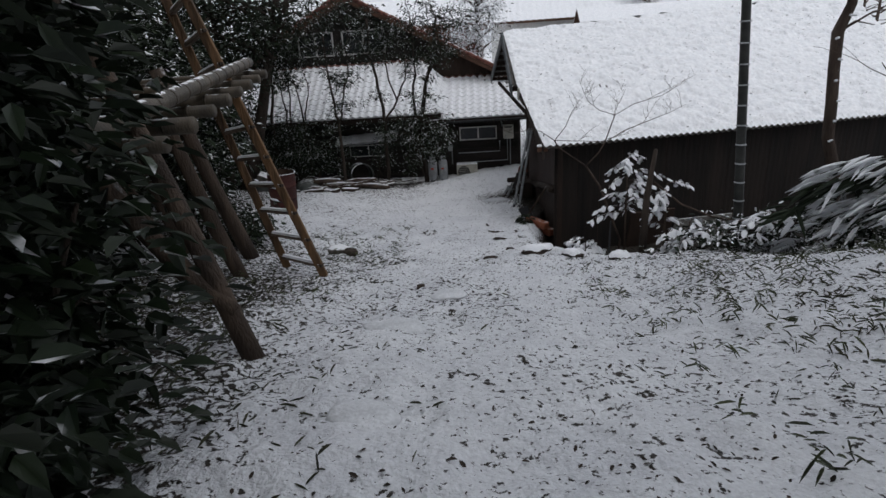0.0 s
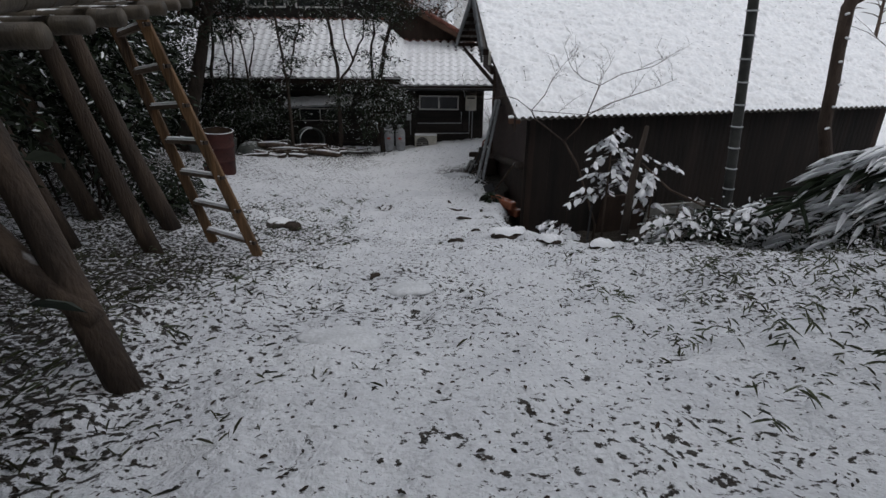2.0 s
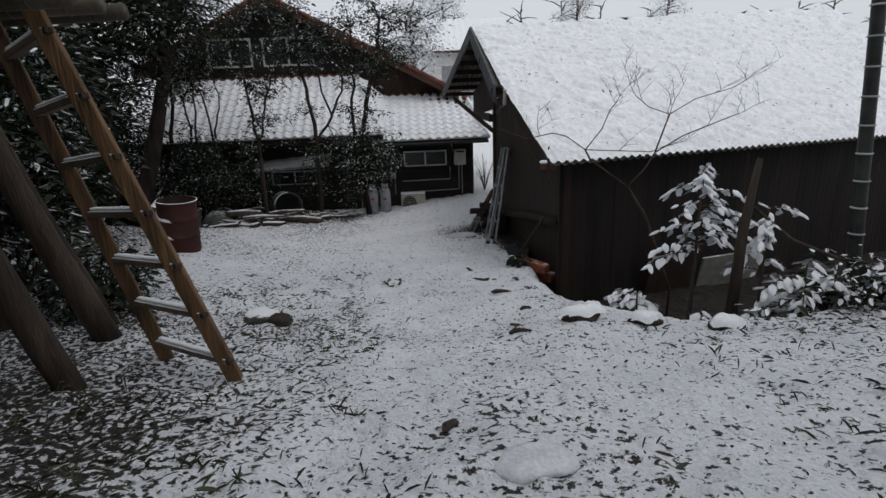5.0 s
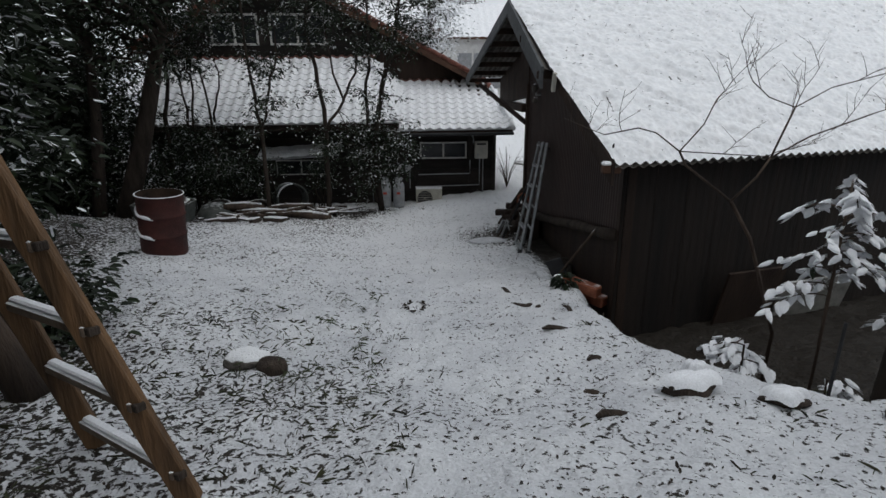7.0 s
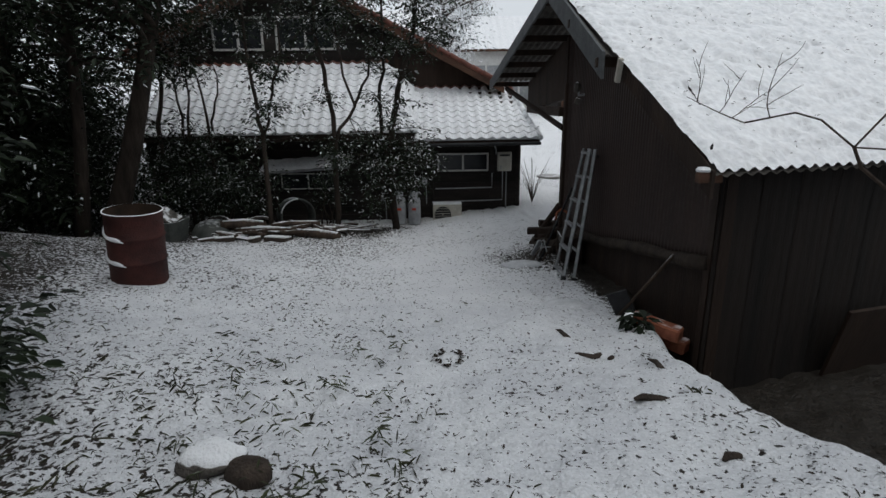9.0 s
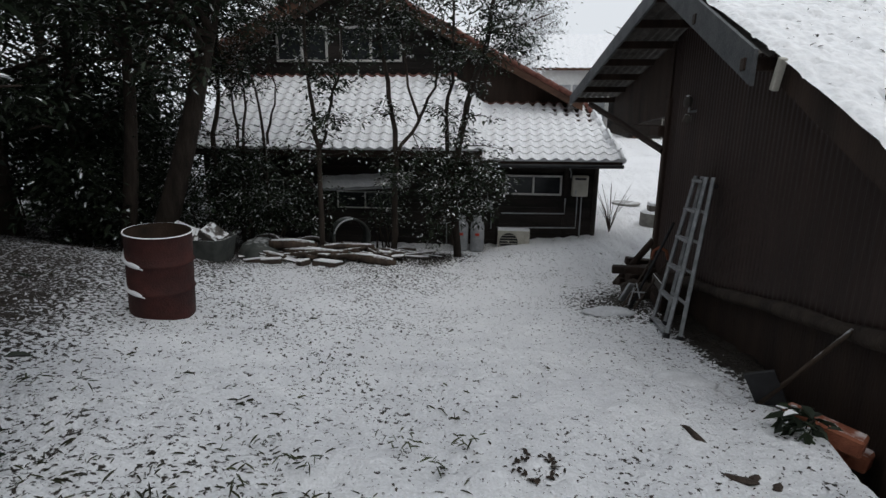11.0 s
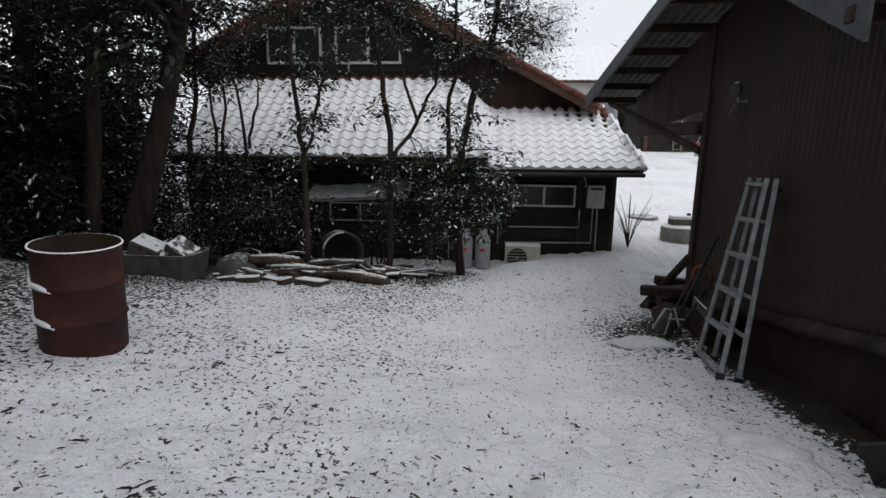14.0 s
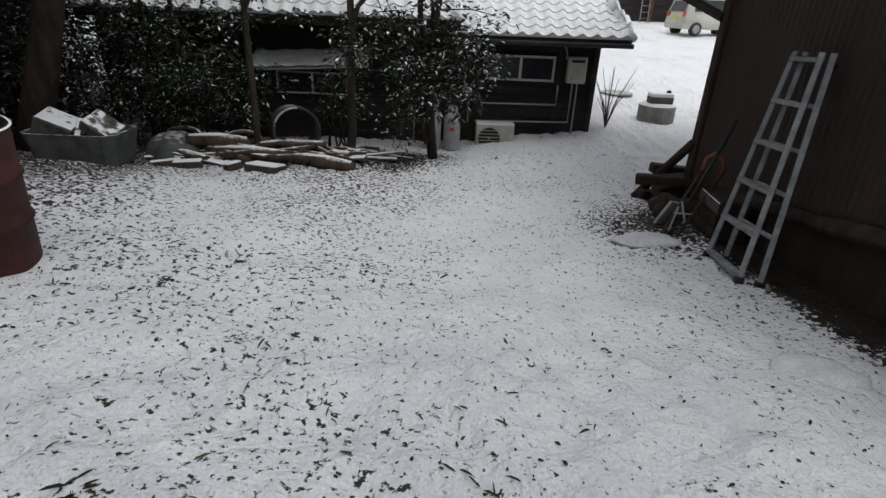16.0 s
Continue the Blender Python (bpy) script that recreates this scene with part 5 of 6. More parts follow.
# slim trees before the house
def stem_tree(label, stems, clumps, seed, leaf=0.08, cover=0.24, bark=BARK_DARK):
    """A tree of a few crooked stems, each (points, radius), with leafy twigs round clumps of (x, y, z, reach, twigs)."""
    r = random.Random(seed)
    x, y, z = stems[0][0][0]
    base = Vector((x, y, gz(x, y) - 0.05))
    t = thing("camellia_tree", label, "tree", base, "trees along the house")
    along = []
    for n, (pts, rad) in enumerate(stems):
        q = [Vector(p) - base for p in pts]
        if n == 0:
            q[0].z = 0.0
        fine = []
        for a, b in zip(q[:-1], q[1:]):
            for f in (0, 0.33, 0.66):
                fine.append(a.lerp(b, f) + Vector((r.gauss(0, 0.02), r.gauss(0, 0.05), 0)))
        fine.append(q[-1])
        along += fine[2:]
        k = len(fine) - 1
        part("trunk" if n == 0 else "limb", Shape().tube(fine, [rad * (1.1 - 0.6 * i / k) for i in range(k + 1)], 8), bark, t, "", True)
    centres = []
    for cx, cy, cz, reach, twigs in clumps:
        c = Vector((cx, cy, cz)) - base
        for _ in range(twigs):
            tip = c + Vector((r.gauss(0, reach), r.gauss(0, reach * 0.7), r.gauss(0, reach * 0.75)))
            tip.z = max(tip.z, 0.15)
            root = min(along, key=lambda p: (p - tip).length)
            mid = root.lerp(tip, 0.55) + Vector((0, 0, 0.08 + r.gauss(0, 0.04)))
            part("twig", Shape().tube([root, mid, tip], [0.012, 0.008, 0.004], 5), bark, t, "", True)
            centres += [tip[:], mid.lerp(tip, 0.5)[:]]
    pads = Shape()
    part("crown", leaf_cloud(Shape(), centres, 0.12, 17, leaf, seed=seed, pads=pads, cover=cover), LEAF, t, "small dark evergreen leaves")
    tagged(part("snow_layer", pads, SNOW, t, "snow lying on the leaves"), kind="stuff")
    return t


stem_tree("slim forked evergreen tree dusted with snow before the house",
          [([(-3.08, 16.4, -2.4), (-3.05, 16.4, -1.2), (-3.03, 16.4, -0.1), (-3.15, 16.4, 0.8), (-3.35, 16.4, 1.5), (-3.3, 16.4, 2.5)], 0.06),
           ([(-3.04, 16.4, -0.6), (-2.6, 16.4, 0.1), (-2.8, 16.4, 0.7), (-2.9, 16.4, 1.9)], 0.035), ([(-2.6, 16.4, 0.1), (-2.28, 16.4, 0.7), (-2.2, 16.4, 1.6)], 0.03)],
          [(-3.1, 16.3, -0.8, 0.28, 12), (-3.3, 16.3, 1.75, 0.4, 26), (-3.7, 16.3, 2.6, 0.5, 22), (-2.5, 16.3, 1.9, 0.4, 22), (-3.4, 16.3, 0.2, 0.2, 4)], 501)
stem_tree("evergreen tree with a leafy foot dusted with snow before the house",
          [([(-1.78, 16.4, -2.4), (-1.93, 16.4, -1.0), (-1.75, 16.4, -0.05), (-1.63, 16.4, 0.6), (-1.38, 16.4, 1.3), (-1.2, 16.4, 2.4)], 0.075),
           ([(-1.93, 16.45, -1.3), (-2.1, 16.45, -0.05), (-1.95, 16.45, 0.8), (-1.95, 16.45, 2.2)], 0.045), ([(-1.9, 16.35, -2.3), (-2.2, 16.3, -1.2), (-2.35, 16.3, -0.4)], 0.035)],
          [(-1.9, 16.2, -0.95, 0.42, 52), (-1.35, 16.2, -0.95, 0.25, 18), (-2.1, 16.2, -1.7, 0.4, 20), (-1.95, 16.3, 0.1, 0.3, 10), (-1.7, 16.3, 1.15, 0.32, 24), (-1.15, 16.3, 1.55, 0.35, 26), (-1.8, 16.3, 2.2, 0.45, 26), (-0.9, 16.3, 2.3, 0.4, 16)], 502)
stem_tree("thin evergreen tree with sparse leaves before the snowy roof",
          [([(-4.42, 15.9, -1.9), (-4.37, 15.9, -0.6), (-4.42, 15.9, 0.05), (-4.5, 15.9, 0.8), (-4.55, 15.9, 2.2)], 0.05),
           ([(-4.36, 15.9, -0.5), (-4.13, 15.9, 0.4), (-3.92, 15.9, 0.95), (-3.8, 15.9, 2.0)], 0.03)],
          [(-4.15, 15.8, 0.0, 0.2, 10), (-4.2, 15.8, 0.8, 0.28, 16), (-4.5, 15.8, -0.7, 0.3, 10), (-4.5, 15.8, 1.7, 0.45, 24), (-5.2, 15.8, 2.3, 0.5, 18), (-3.9, 15.8, 2.4, 0.4, 12)], 503)
stem_tree("evergreen tree with snow-lined upper leaves at the edge of the wood",
          [([(-7.0, 16.9, -2.0), (-6.9, 16.9, -0.6), (-6.75, 16.9, 0.5), (-6.6, 16.9, 2.6)], 0.06)],
          [(-6.7, 16.6, 1.3, 0.45, 26), (-6.2, 16.4, 1.9, 0.5, 30), (-7.2, 16.4, 1.9, 0.5, 26), (-7.1, 16.6, -0.5, 0.4, 20), (-5.4, 16.5, 2.3, 0.5, 16)], 504)
for pts in ([(-6.35, 16.8, -2.0), (-6.33, 16.8, -0.45), (-6.42, 16.8, 0.6)], [(-6.22, 16.8, -2.0), (-6.24, 16.8, -0.45), (-6.16, 16.8, 0.7)], [(-5.75, 16.8, -2.0), (-5.8, 16.8, -0.45), (-5.92, 16.8, 0.7)]):
    extra = [([(-5.8, 16.8, -0.4), (-5.6, 16.8, 0.2), (-5.5, 16.8, 0.75)], 0.028)] if pts[0][0] > -6 else []
    stem_tree("thin dark sapling before the snowy roof", [(pts, 0.04)] + extra, [(pts[1][0], 16.7, -0.75, 0.25, 10), (pts[2][0], 16.7, 0.95, 0.25, 8)], 510 + int(-10 * pts[0][0]))
for j, (x, y, sx, sz, n, z0) in enumerate(((-5.0, 16.9, 0.75, 0.6, 80, 0.35), (-5.9, 16.7, 0.8, 0.72, 130, 0.25), (-6.9, 16.5, 0.9, 0.8, 150, 0.2), (-7.9, 16.4, 0.9, 0.9, 170, 0.0), (-6.6, 17.9, 0.9, 0.9, 120, 0.0), (-3.4, 17.4, 0.5, 0.6, 40, 0.4), (-8.6, 15.9, 0.7, 0.8, 120, 0.0))):
    bush("camellia_bush", "evergreen shrub speckled with snow under the trees", x, y, z0, (sx, sx * 0.7, sz), n, 15, 0.08, LEAF, 140 + j, 0.13, 9, 0.018, 0.4, 0.13)


# shrubs, bamboo and palm on the bank
def bank_plants():
    bx, by = 3.92, 6.9
    t = thing("bamboo_pole", "tall dark ringed bamboo pole on the bank", "bamboo", (bx, by, gz(bx, by) - 0.05))
    pts = [(-0.4 * f, 0.1 * f, 5.4 * f) for f in np.linspace(0, 1, 6)]
    part("culm", Shape().tube(pts, [0.068 - 0.014 * f for f in np.linspace(0, 1, 6)], 14), BAMBOO_DARK, t, "", True)
    for k in range(20):
        z = 0.12 + 0.26 * k
        part("node_ring", Shape().tube([(-0.074 * z, 0.018 * z, z + d) for d in (-0.008, 0.0, 0.012)], [0.066, 0.074, 0.065], 14), GREY, t)
    sx, sy = 5.0, 7.35
    t = thing("slender_tree", "slender dark crooked tree with snow along its trunk", "tree", (sx, sy, gz(sx, sy) - 0.05))
    base = Vector((sx, sy, gz(sx, sy) - 0.05))
    trunk = [Vector(p) - base for p in ((5.33, 7.35, base.z), (5.3, 7.35, -0.8), (5.2, 7.35, -0.53), (5.08, 7.35, -0.17), (5.05, 7.35, 0.28), (5.0, 7.35, 0.76), (4.97, 7.35, 1.22), (5.08, 7.35, 1.55), (5.2, 7.4, 2.6), (5.25, 7.4, 3.6))]
    part("trunk", Shape().tube(trunk, [0.085, 0.08, 0.08, 0.078, 0.075, 0.072, 0.075, 0.06, 0.05, 0.03], 10), BARK, t, "dark bark flecked with snow", True)
    r = random.Random(9)
    for k in range(9):
        z0 = -0.2 + 0.27 * k
        p = min(trunk, key=lambda q: abs(q.z + base.z - z0))
        part("snow_fleck", Shape().box((p.x - 0.05 + 0.1 * r.random(), p.y - 0.075, z0 - base.z), (0.05 + 0.05 * r.random(), 0.025, 0.03), pose(0, 0, 0, 0, r.uniform(-25, 25), 0), 0.4), SNOW, t)
    for k in range(6):
        p = trunk[6 + k % 3]
        d = Vector((r.uniform(-1, 1), r.uniform(-0.4, 0.4), r.uniform(0, 0.8)))
        part("limb", Shape().tube([p, p + d * 0.4 + Vector((0, 0, 0.1)), p + d * 0.9], [0.018, 0.012, 0.005], 6), BARK, t, "", True)
    # palm-like clump
    x, y = 5.05, 5.3
    z = gz(x, y)
    t = thing("palm", "low drooping palm loaded with snow", "palm", (x, y, z))
    g = np.random.default_rng(8)
    for k in range(17):
        a = g.random() * 2 * math.pi
        L = 0.75 + 0.5 * g.random()
        rise = 0.25 + 0.9 * g.random()
        pts = [Vector((math.cos(a) * L * f, math.sin(a) * L * f, 0.6 * min(1.0, 4 * f) + rise * f * 1.25 - 1.1 * f * f)) for f in np.linspace(0, 1, 7)]
        fr = part("frond", Shape().tube(pts, [0.012] * 7, 5), LEAF_BARE, t, "", True)
        P = np.array([pts[i][:] for i in range(1, 7) for _ in range(8)]) + g.normal(size=(48, 3)) * 0.03
        dirs = np.array([math.cos(a), math.sin(a), -0.2]) + g.normal(size=(48, 3)) * [0.5, 0.5, 0.15]
        l = 0.28 + 0.2 * g.random(48)
        part("leaf_blade", Shape().leaves(P, dirs, np.tile([0, 0, 1.0], (48, 1)), l, l * 0.14, 0.15, 0.35), LEAF_SNOWY if k % 5 else LEAF, fr)
    # snowy shrub with big leaves and its stake
    def twig_shrub(x, y, h, seed, leafy, label):
        r = random.Random(seed)
        z = gz(x, y)
        t = thing("shrub", label, "shrub", (x, y, z))
        tips = []
        def grow(p, d, L, rad, depth):
            n = 4
            pts = [p]
            for i in range(n):
                d = (d + Vector((r.gauss(0, .18), r.gauss(0, .18), r.gauss(0, .1)))).normalized()
                pts.append(pts[-1] + d * L / n)
            part("twig" if depth else "stem", Shape().tube(pts, [rad * (1 - 0.12 * i) for i in range(n + 1)], 6), BARK, t, "", True)
            if depth < 3:
                for _ in range(2 + (depth < 2)):
                    i = r.choice((2, 3, 4))
                    grow(pts[i], (d + Vector((r.gauss(0, .7), r.gauss(0, .7), r.uniform(-0.1, .5)))).normalized(), L * 0.62, rad * 0.5, depth + 1)
            if depth >= 1:
                tips.extend([pts[-1][:], pts[2][:]])
        grow(Vector((0, 0, -0.05)), Vector((0, 0, 1)), h, 0.022, 0)
        if leafy:
            part("leaves", leaf_cloud(Shape(), tips, 0.09, leafy, 0.12, 0.0, seed), LEAF_SNOWY, t, "big leaves loaded with snow")
    def forked_shrub(x, y):
        """A crooked stem that forks into two fans of fine twigs."""
        r = random.Random(41)
        z = gz(x, y)
        t = thing("bare_shrub", "bare forked shrub with thin snow-lined twigs", "shrub", (x, y, z))
        o = Vector((x, y, z))
        limbs = (([(2.38, z), (2.40, -1.75), (2.2, -1.24), (2.04, -0.84), (1.82, -0.51)], 0.019), ([(1.82, -0.51), (1.39, -0.2), (1.33, -0.09)], 0.011),
                 ([(1.82, -0.51), (2.01, -0.31), (2.1, -0.15)], 0.011), ([(1.33, -0.09), (2.06, -0.14)], 0.005), ([(1.33, -0.09), (1.12, 0.06), (0.97, 0.1), (0.7, 0.05)], 0.006),
                 ([(1.33, -0.09), (1.5, 0.12), (1.58, 0.32)], 0.006), ([(2.1, -0.15), (2.18, 0.1), (2.23, 0.25)], 0.009), ([(2.1, -0.15), (2.4, 0.02), (2.9, 0.2)], 0.007),
                 ([(2.23, 0.25), (2.0, 0.33), (1.85, 0.45)], 0.005), ([(2.23, 0.25), (2.5, 0.4), (2.9, 0.5)], 0.005))
        def fan(p, d, L, rad, depth):
            pts = [p]
            for i in range(5):
                d = (d + Vector((r.gauss(0, .14), r.gauss(0, .12), r.gauss(0.02, .12)))).normalized()
                pts.append(pts[-1] + d * L / 5)
            part("twig", Shape().tube(pts, [rad * (1 - 0.12 * i) for i in range(6)], 5), BARK, t, "", True)
            if depth < 2:
                for i in (1, 2, 4):
                    fan(pts[i], (d + Vector((r.choice((-1, 1)) * r.uniform(.5, 1.2), r.gauss(0, .3), r.uniform(-0.2, .6)))).normalized(), L * 0.6, rad * 0.7, depth + 1)
        for n, (pts, rad) in enumerate(limbs):
            q = [Vector((a, y, b)) - o for a, b in pts]
            part("stem" if n == 0 else "limb", Shape().tube(q, [rad * (1 - 0.25 * i / len(q)) for i in range(len(q))], 7), BARK, t, "", True)
            if n > 2:
                d = (q[-1] - q[-2]).normalized()
                fan(q[-1], (d + Vector((0, 0, 0.3))).normalized(), 0.4, 0.004, 0)
                fan(q[-2].lerp(q[-1], 0.5), (d + Vector((r.uniform(-.6, .6), 0, 0.9))).normalized(), 0.34, 0.0035, 1)

    forked_shrub(2.38, 7.8)

    def spray_shrub(x, y, height, sprays, seed, label, leaf=0.10, reach=0.55):
        """Arching twigs with paired leaves, each leaf holding a pad of snow."""
        r = random.Random(seed)
        g = np.random.default_rng(seed)
        z = gz(x, y)
        t = thing("leafy_shrub", label, "shrub", (x, y, z))
        for k in range(sprays):
            h = height * (0.62 + 0.38 * (k + 0.5) / sprays)
            a = r.uniform(0, 2 * math.pi)
            L = reach * r.uniform(0.6, 1.2)
            d = Vector((math.cos(a), 0.7 * math.sin(a), 0))
            pts = [Vector((0, 0, h * 0.85)) + d * L * f + Vector((0, 0, 0.3 * L * f - 0.5 * L * f * f)) for f in np.linspace(0, 1, 6)]
            tw = part("twig", Shape().tube([Vector((0, 0, 0)), Vector((0.02, 0, h * 0.4))] + pts, [0.012, 0.01, 0.008, 0.007, 0.006, 0.005, 0.004, 0.003], 5), BARK, t, "", True)
            side = Vector((-d.y, d.x, 0))
            P, W = [], []
            for f in np.linspace(0.25, 1, 6):
                i = min(int(f * 5), 4)
                p = pts[i].lerp(pts[i + 1], float(f * 5 - i))
                for s in (-1, 1):
                    P.append((p + Vector((r.gauss(0, 0.025), r.gauss(0, 0.025), r.gauss(0, 0.015))))[:])
                    W.append((d * 0.6 + side * s * 0.9 + Vector((r.gauss(0, 0.4), r.gauss(0, 0.4), -0.3 + r.gauss(0, 0.15))))[:])
            n = len(P)
            l = leaf * (0.75 + 0.5 * g.random(n))
            up = np.tile([0, 0, 1.0], (n, 1)) + g.normal(size=(n, 3)) * 0.12
            tagged(part("leaves", Shape().leaves(np.array(P), np.array(W), up, l, l * 0.58, -0.1, 0.3), LEAF_SNOWY, tw), kind="stuff")
            pad = Shape().leaves(np.array(P) + [0, 0, 0.012], np.array(W), up, l * 0.93, l * 0.53, -0.12, 0.3)
            tagged(part("snow_pad", pad, SNOW, tw, "pads of snow on the leaves", True), kind="stuff")

    spray_shrub(2.3, 7.15, 2.75, 20, 61, "shrub with big leaves loaded with snow", 0.10, 0.5)
    spray_shrub(1.75, 7.2, 1.2, 6, 62, "small shrub with drooping snowy leaves", 0.10, 0.25)
    spray_shrub(1.95, 7.5, 1.1, 5, 66, "small shrub with drooping snowy leaves", 0.09, 0.2)
    spray_shrub(2.75, 6.75, 2.4, 9, 67, "climbing shrub with snowy leaves on a dark stem", 0.09, 0.35)
    spray_shrub(2.1, 6.75, 1.2, 6, 63, "small shrub with drooping snowy leaves", 0.10, 0.25)
    spray_shrub(3.0, 6.5, 1.4, 9, 64, "small shrub with drooping snowy leaves", 0.12, 0.45)
    spray_shrub(3.9, 6.2, 0.6, 7, 65, "small shrub with drooping snowy leaves", 0.12, 0.5)
    solid("steel_stake", Shape().tube([(1.95, 6.55, gz(1.95, 6.55) - 0.1), (1.97, 6.56, gz(1.95, 6.55) + 0.95)], 0.012, 7), BLACK, "thin dark stake among the shrubs", "stake")
    solid("fallen_pole", Shape().tube([(2.55, 6.68, -0.55), (2.9, 6.6, -0.85), (3.3, 6.5, -1.02), (3.8, 6.4, -1.1), (4.3, 6.2, -1.05)], 0.014, 7), BARK, "thin snow-lined cane hanging across the shrubs", "cane", smooth=True)
    twig_shrub(5.6, 6.2, 1.6, 15, 0, "bare shrub with thin snow-lined twigs")
    ob = solid("stake", Shape().tube([(2.42, 6.65, gz(2.42, 6.65) - 0.1), (2.46, 6.66, -0.75), (2.54, 6.67, -0.1)], [0.07, 0.045, 0.025], 9), BARK_DARK, "dark leaning stump-like stake among the shrubs", "stake", smooth=True)
    for j, (x, y, s, n) in enumerate(((3.0, 6.3, 0.4, 22), (3.5, 6.35, 0.45, 26), (4.1, 6.2, 0.5, 26), (4.6, 5.7, 0.5, 24), (5.2, 5.6, 0.6, 20))):
        bush("low_shrub", "low leafy shrub bowed under snow on the bank", x, y, 0.0, (s, s * 0.7, 0.24), n, 10, 0.10, LEAF, 180 + j, 0.12, 5, 0.008, 0.4, 0.6)
    bush("strap_plant", "small leafy plant capped with snow by the clay blocks", 0.98, 9.62, 0.0, (0.13, 0.13, 0.08), 6, 8, 0.12, LEAF, 199, 0.05, 2, 0.006)
    twig = thing("bare_bush", "thin bare bush beside the house corner", "bush", (1.75, 19.3, gz(1.75, 19.3)))
    r = random.Random(3)
    for k in range(16):
        a, h = r.uniform(0, 6.28), r.uniform(0.6, 1.3)
        part("twig", Shape().tube([(0, 0, 0), (0.15 * math.cos(a), 0.1 * math.sin(a), h * 0.5), (0.45 * math.cos(a), 0.3 * math.sin(a), h)], [0.012, 0.008, 0.004], 5), BARK, twig, "", True)


bank_plants()
# trees behind the houses
for j, (x, y, h) in enumerate(((-0.3, 31, 6.2), (3.0, 56, 11), (14, 50, 10), (24, 55, 11), (-12, 34, 10), (-20, 30, 11))):
    limb_tree("pine_tree", "pale snow-dusted pine behind the houses", "tree", x, y, h, 0.18, 26, 0.45, 0.16, 1.7, 26, LEAF_SNOWY, 220 + j, (0, 0), BARK, "trees behind the houses", 0.4)


for j in range(16):
    limb_tree("bare_tree", "bare brown winter tree on the far hillside", "tree", 9 + 3.1 * j + 1.5 * math.sin(j * 5), 58 + 4 * math.sin(j * 3), 7.5 + 1.5 * math.sin(j * 7), 0.16, 22, 0.25, 0.1, 2.2, 0, LEAF, 400 + j, (0, 0), BARK, "bare trees on the hillside", 0.3)


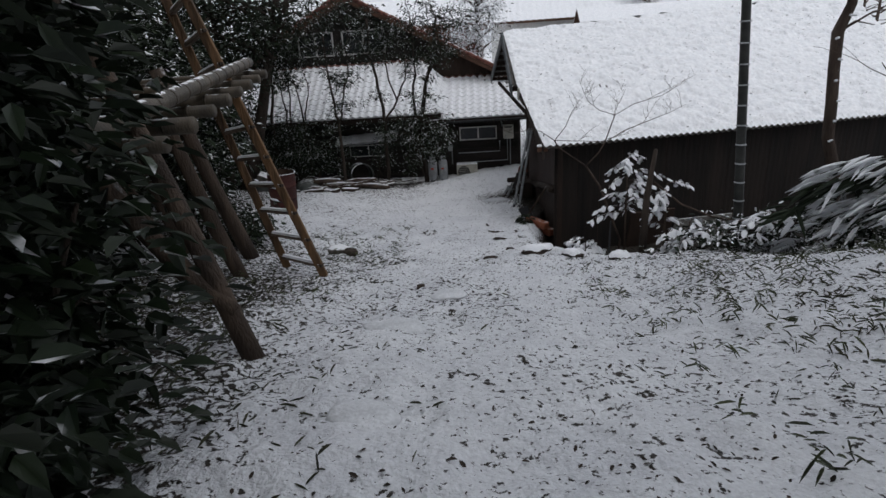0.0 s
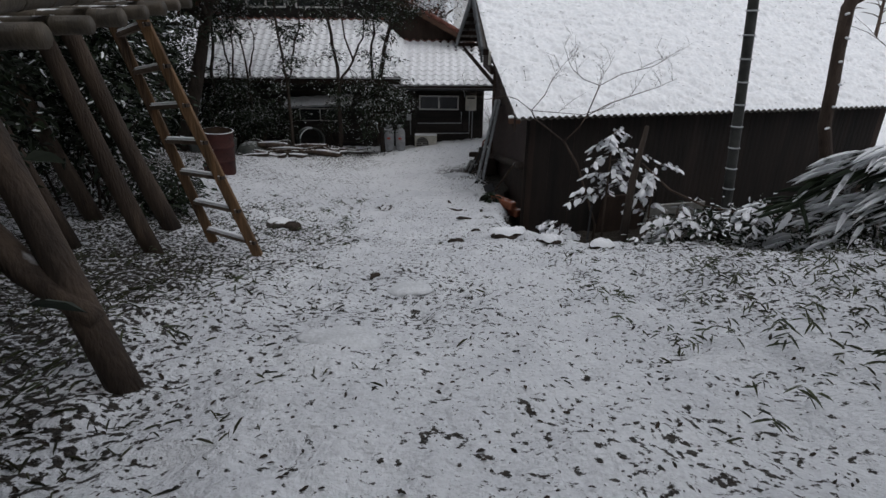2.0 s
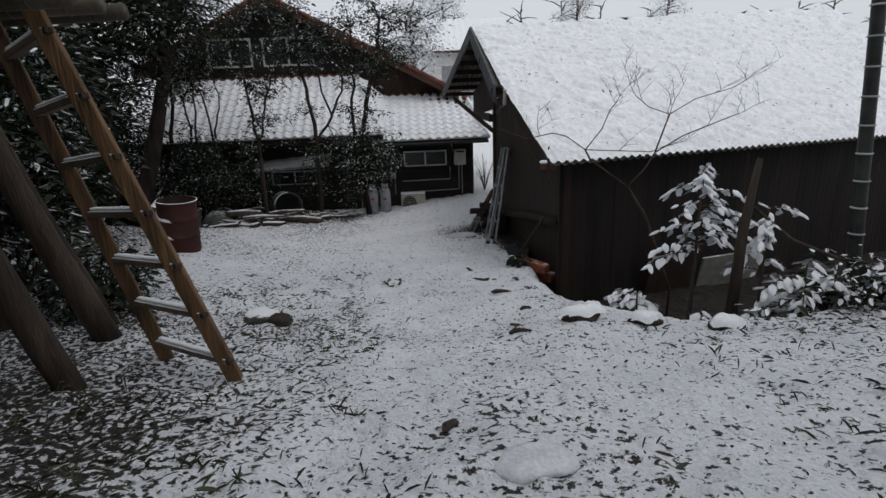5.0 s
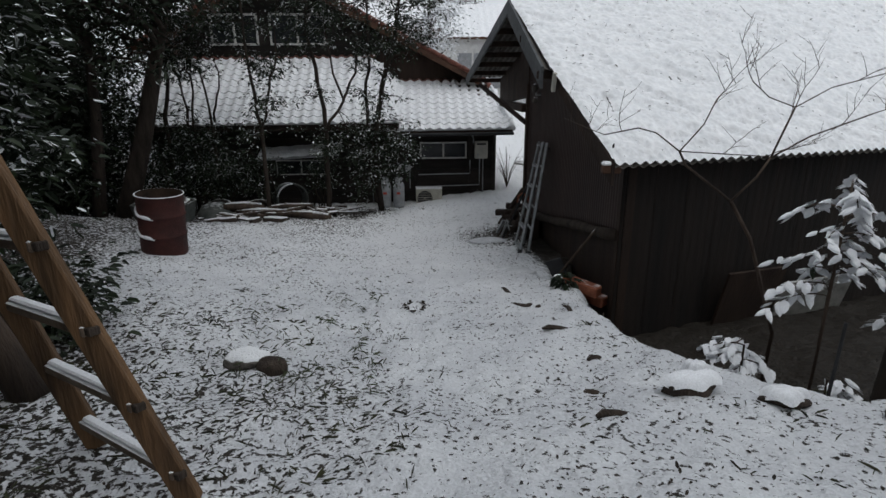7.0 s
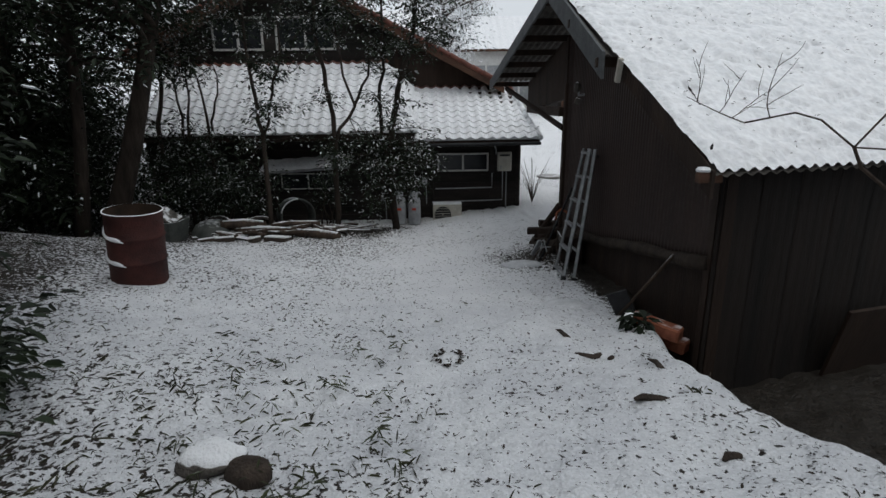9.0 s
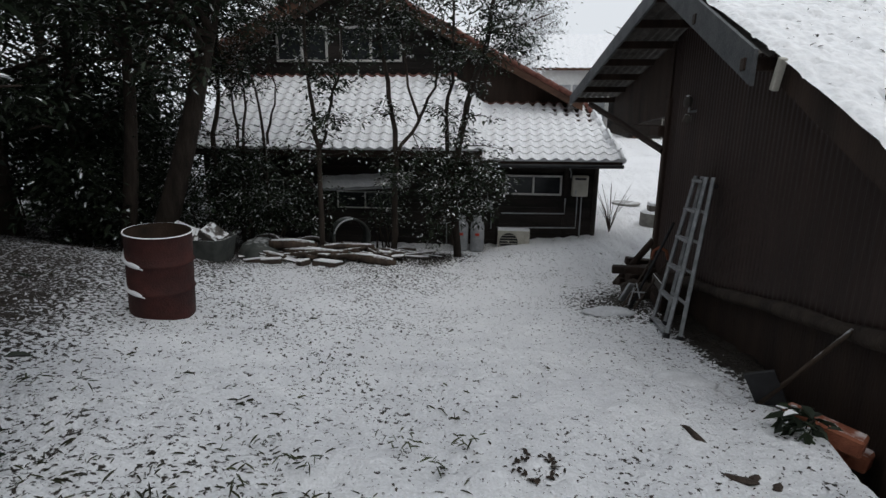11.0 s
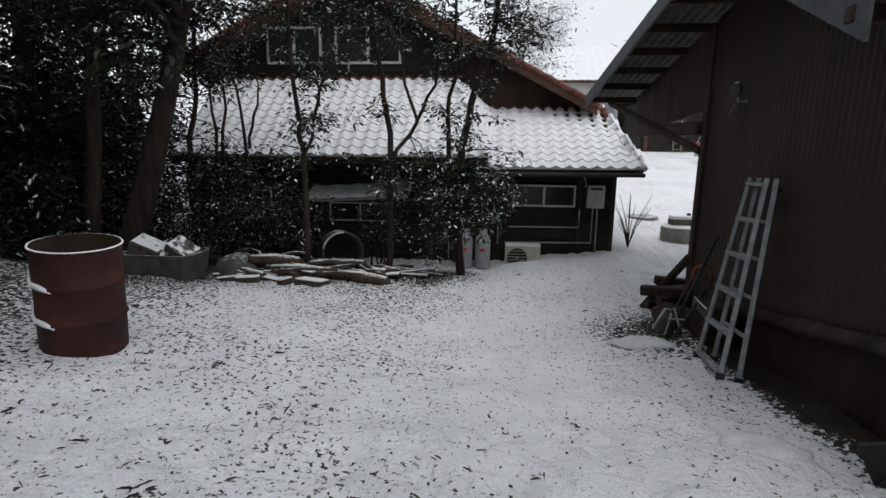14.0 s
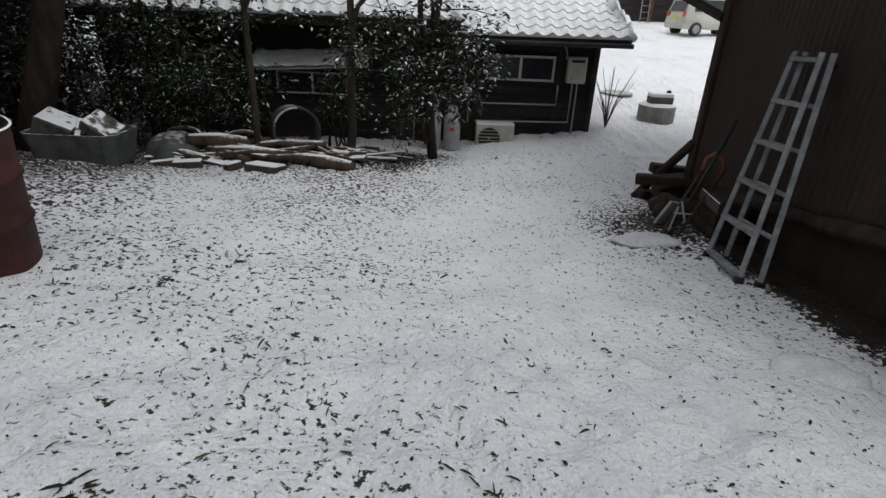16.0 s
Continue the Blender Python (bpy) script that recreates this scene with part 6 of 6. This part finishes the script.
# ---- grass, litter and footprints of small plants ----
def scatter():
    g = np.random.default_rng(77)
    # grass blades in tufts
    n = 22000
    x, y = g.uniform(-8.5, 6, n), g.uniform(-1.5, 17.5, n)
    dens = 0.10 + 0.9 * np.clip(smooth_noise(x, y, 1.3, 11) + 0.1, 0, 1) + 0.5 * np.clip((-0.6 - x) / 1.5, 0, 1) * (y < 12) + 0.3 * np.clip((x - 1.6) / 1, 0, 1) * (y < 6.4)
    dens *= np.where((np.abs(x - 0.3 + 0.12 * (y - 4)) < 0.9) & (y < 14), 0.25, 1) * np.where(y > 8.5, 0.12, 1)
    keep = (g.random(n) < dens) & ~((past_edge(x, y) > 0.05) & (x > 0.7) & (y < 12)) & ~((x > 1.2) & (y > 9))
    x, y = x[keep], y[keep]
    per = 5
    X, Y = np.repeat(x, per) + g.normal(size=len(x) * per) * 0.035, np.repeat(y, per) + g.normal(size=len(x) * per) * 0.035
    P = np.stack([X, Y, ground_z(X, Y) - 0.005], 1)
    k = len(P)
    way = unit(g.normal(size=(k, 3)) * [1, 1, 0.3] + [0, 0, 0.75])
    l = (0.03 + 0.075 * g.random(k)) * np.repeat(0.6 + 0.8 * g.random(len(x)), per)
    s = Shape().leaves(P, way, np.tile([0, 0, 1.0], (k, 1)) + g.normal(size=(k, 3)) * 0.3, l, l * 0.06 + 0.002, 0.2, 0.45)
    solid("grass", s, GRASS, "dark grass blades poking through thin snow", "grass", kind="stuff")
    # fallen leaves and bits
    n = 270000
    x, y = g.uniform(-12, 6, n), g.uniform(-1.5, 18, n)
    dens = 0.10 + 0.15 * np.clip(smooth_noise(x, y, 0.9, 12) + 0.25, 0, 1) ** 1.5 + 0.75 * bare(x, y) + 0.03 * (y < 7)
    keep = (g.random(n) < dens) & ~((x > 1.6) & (y > 9))
    x, y = x[keep], y[keep]
    k = len(x)
    P = np.stack([x, y, ground_z(x, y) + 0.006], 1)
    way = unit(g.normal(size=(k, 3)) * [1, 1, 0.25])
    l = 0.008 + 0.030 * g.random(k) ** 3
    s = Shape().leaves(P, way, np.tile([0, 0, 1.0], (k, 1)) + g.normal(size=(k, 3)) * 0.25, l, l * 0.45, 0.25, -0.1)
    solid("leaf_litter", s, LITTER, "brown fallen leaves scattered over the snow", "leaves", kind="stuff")
    # a ring of dark tufts left by something lifted away
    a = np.linspace(0, 2 * math.pi, 46) + g.normal(size=46) * 0.05
    rr = 0.105 + g.normal(size=46) * 0.012
    X, Y = -0.9 + rr * np.cos(a), 8.95 + rr * np.sin(a)
    P = np.stack([X, Y, ground_z(X, Y) + 0.004], 1)
    l = 0.03 + 0.03 * g.random(46)
    s = Shape().leaves(P, unit(g.normal(size=(46, 3)) * [1, 1, 0.3]), np.tile([0, 0, 1.0], (46, 1)) + g.normal(size=(46, 3)) * 0.3, l, l * 0.5, 0.2, 0.0)
    solid("grass_ring", s, LITTER, "small ring of dark tufts in the snow", "grass", kind="stuff")
    # small bamboo-grass sprigs
    n = 1100
    x, y = g.uniform(-4.5, 4, n), g.uniform(-0.5, 11, n)
    keep = (smooth_noise(x, y, 1.6, 13) > -0.05) & ((x < -1.1) | ((y < 5) & (x > 1.2))) & (y < 9.2) & ~((past_edge(x, y) > -0.05) & (x > 0.7)) & (np.abs(x - 0.3 + 0.12 * (y - 4)) > 0.6)
    x, y = x[keep], y[keep]
    per = 7
    X, Y = np.repeat(x, per), np.repeat(y, per)
    P = np.stack([X, Y, ground_z(X, Y) + 0.05 + 0.06 * np.tile(g.random(per), len(x))], 1) + g.normal(size=(len(X), 3)) * 0.02
    k = len(P)
    way = unit(g.normal(size=(k, 3)) * [1, 1, 0.2])
    l = 0.04 + 0.055 * g.random(k)
    s = Shape().leaves(P, way, np.tile([0, 0, 1.0], (k, 1)) + g.normal(size=(k, 3)) * 0.2, l, l * 0.14, 0.2, 0.4)
    solid("bamboo_grass", s, mat("snowy_blade", (0.03, 0.04, 0.02), (0.08, 0.09, 0.04), 4, 0.6, 0.0, spread=0.4, island=True, snow=0.35), "sprigs of dwarf bamboo tipped with snow", "grass", kind="stuff")


scatter()


def roof_bits():
    g = np.random.default_rng(9)
    n = 900
    u, v = g.random(n), g.random(n)
    P = []
    for a, b in zip(u, v):
        mid = Vector((0.88, 10.62, 0.61)).lerp(Vector((9.8, 13.2, 0.71)), a)
        q = Vector((1.29, 9.1, -0.415)).lerp(Vector((10, 11.56, -0.415)), a).lerp(mid, b / 0.42) if b < 0.42 else mid.lerp(Vector((0.69, 12.77, 1.67)).lerp(Vector((9.6, 15.3, 2.15)), a), (b - 0.42) / 0.58)
        P.append((q.x, q.y, q.z + 0.082))
    l = 0.015 + 0.045 * g.random(n) ** 2
    s = Shape().leaves(np.array(P), unit(g.normal(size=(n, 3)) * [1, 0.4, 0.2]), np.tile([0, -0.4, 1.0], (n, 1)), l, l * 0.4, 0.2, 0.0)
    # dark leaf-shaped flecks imitate shading in the dimples of the roof snow
    solid("roof_litter", s, LITTER, "dark flecks put on the roof snow as shading of its dents", "leaves", kind="stuff")


roof_bits()

# roof tiles last
for roof, a, b, c, d in ROOFS:
    lay_tiles(roof, a, b, c, d)
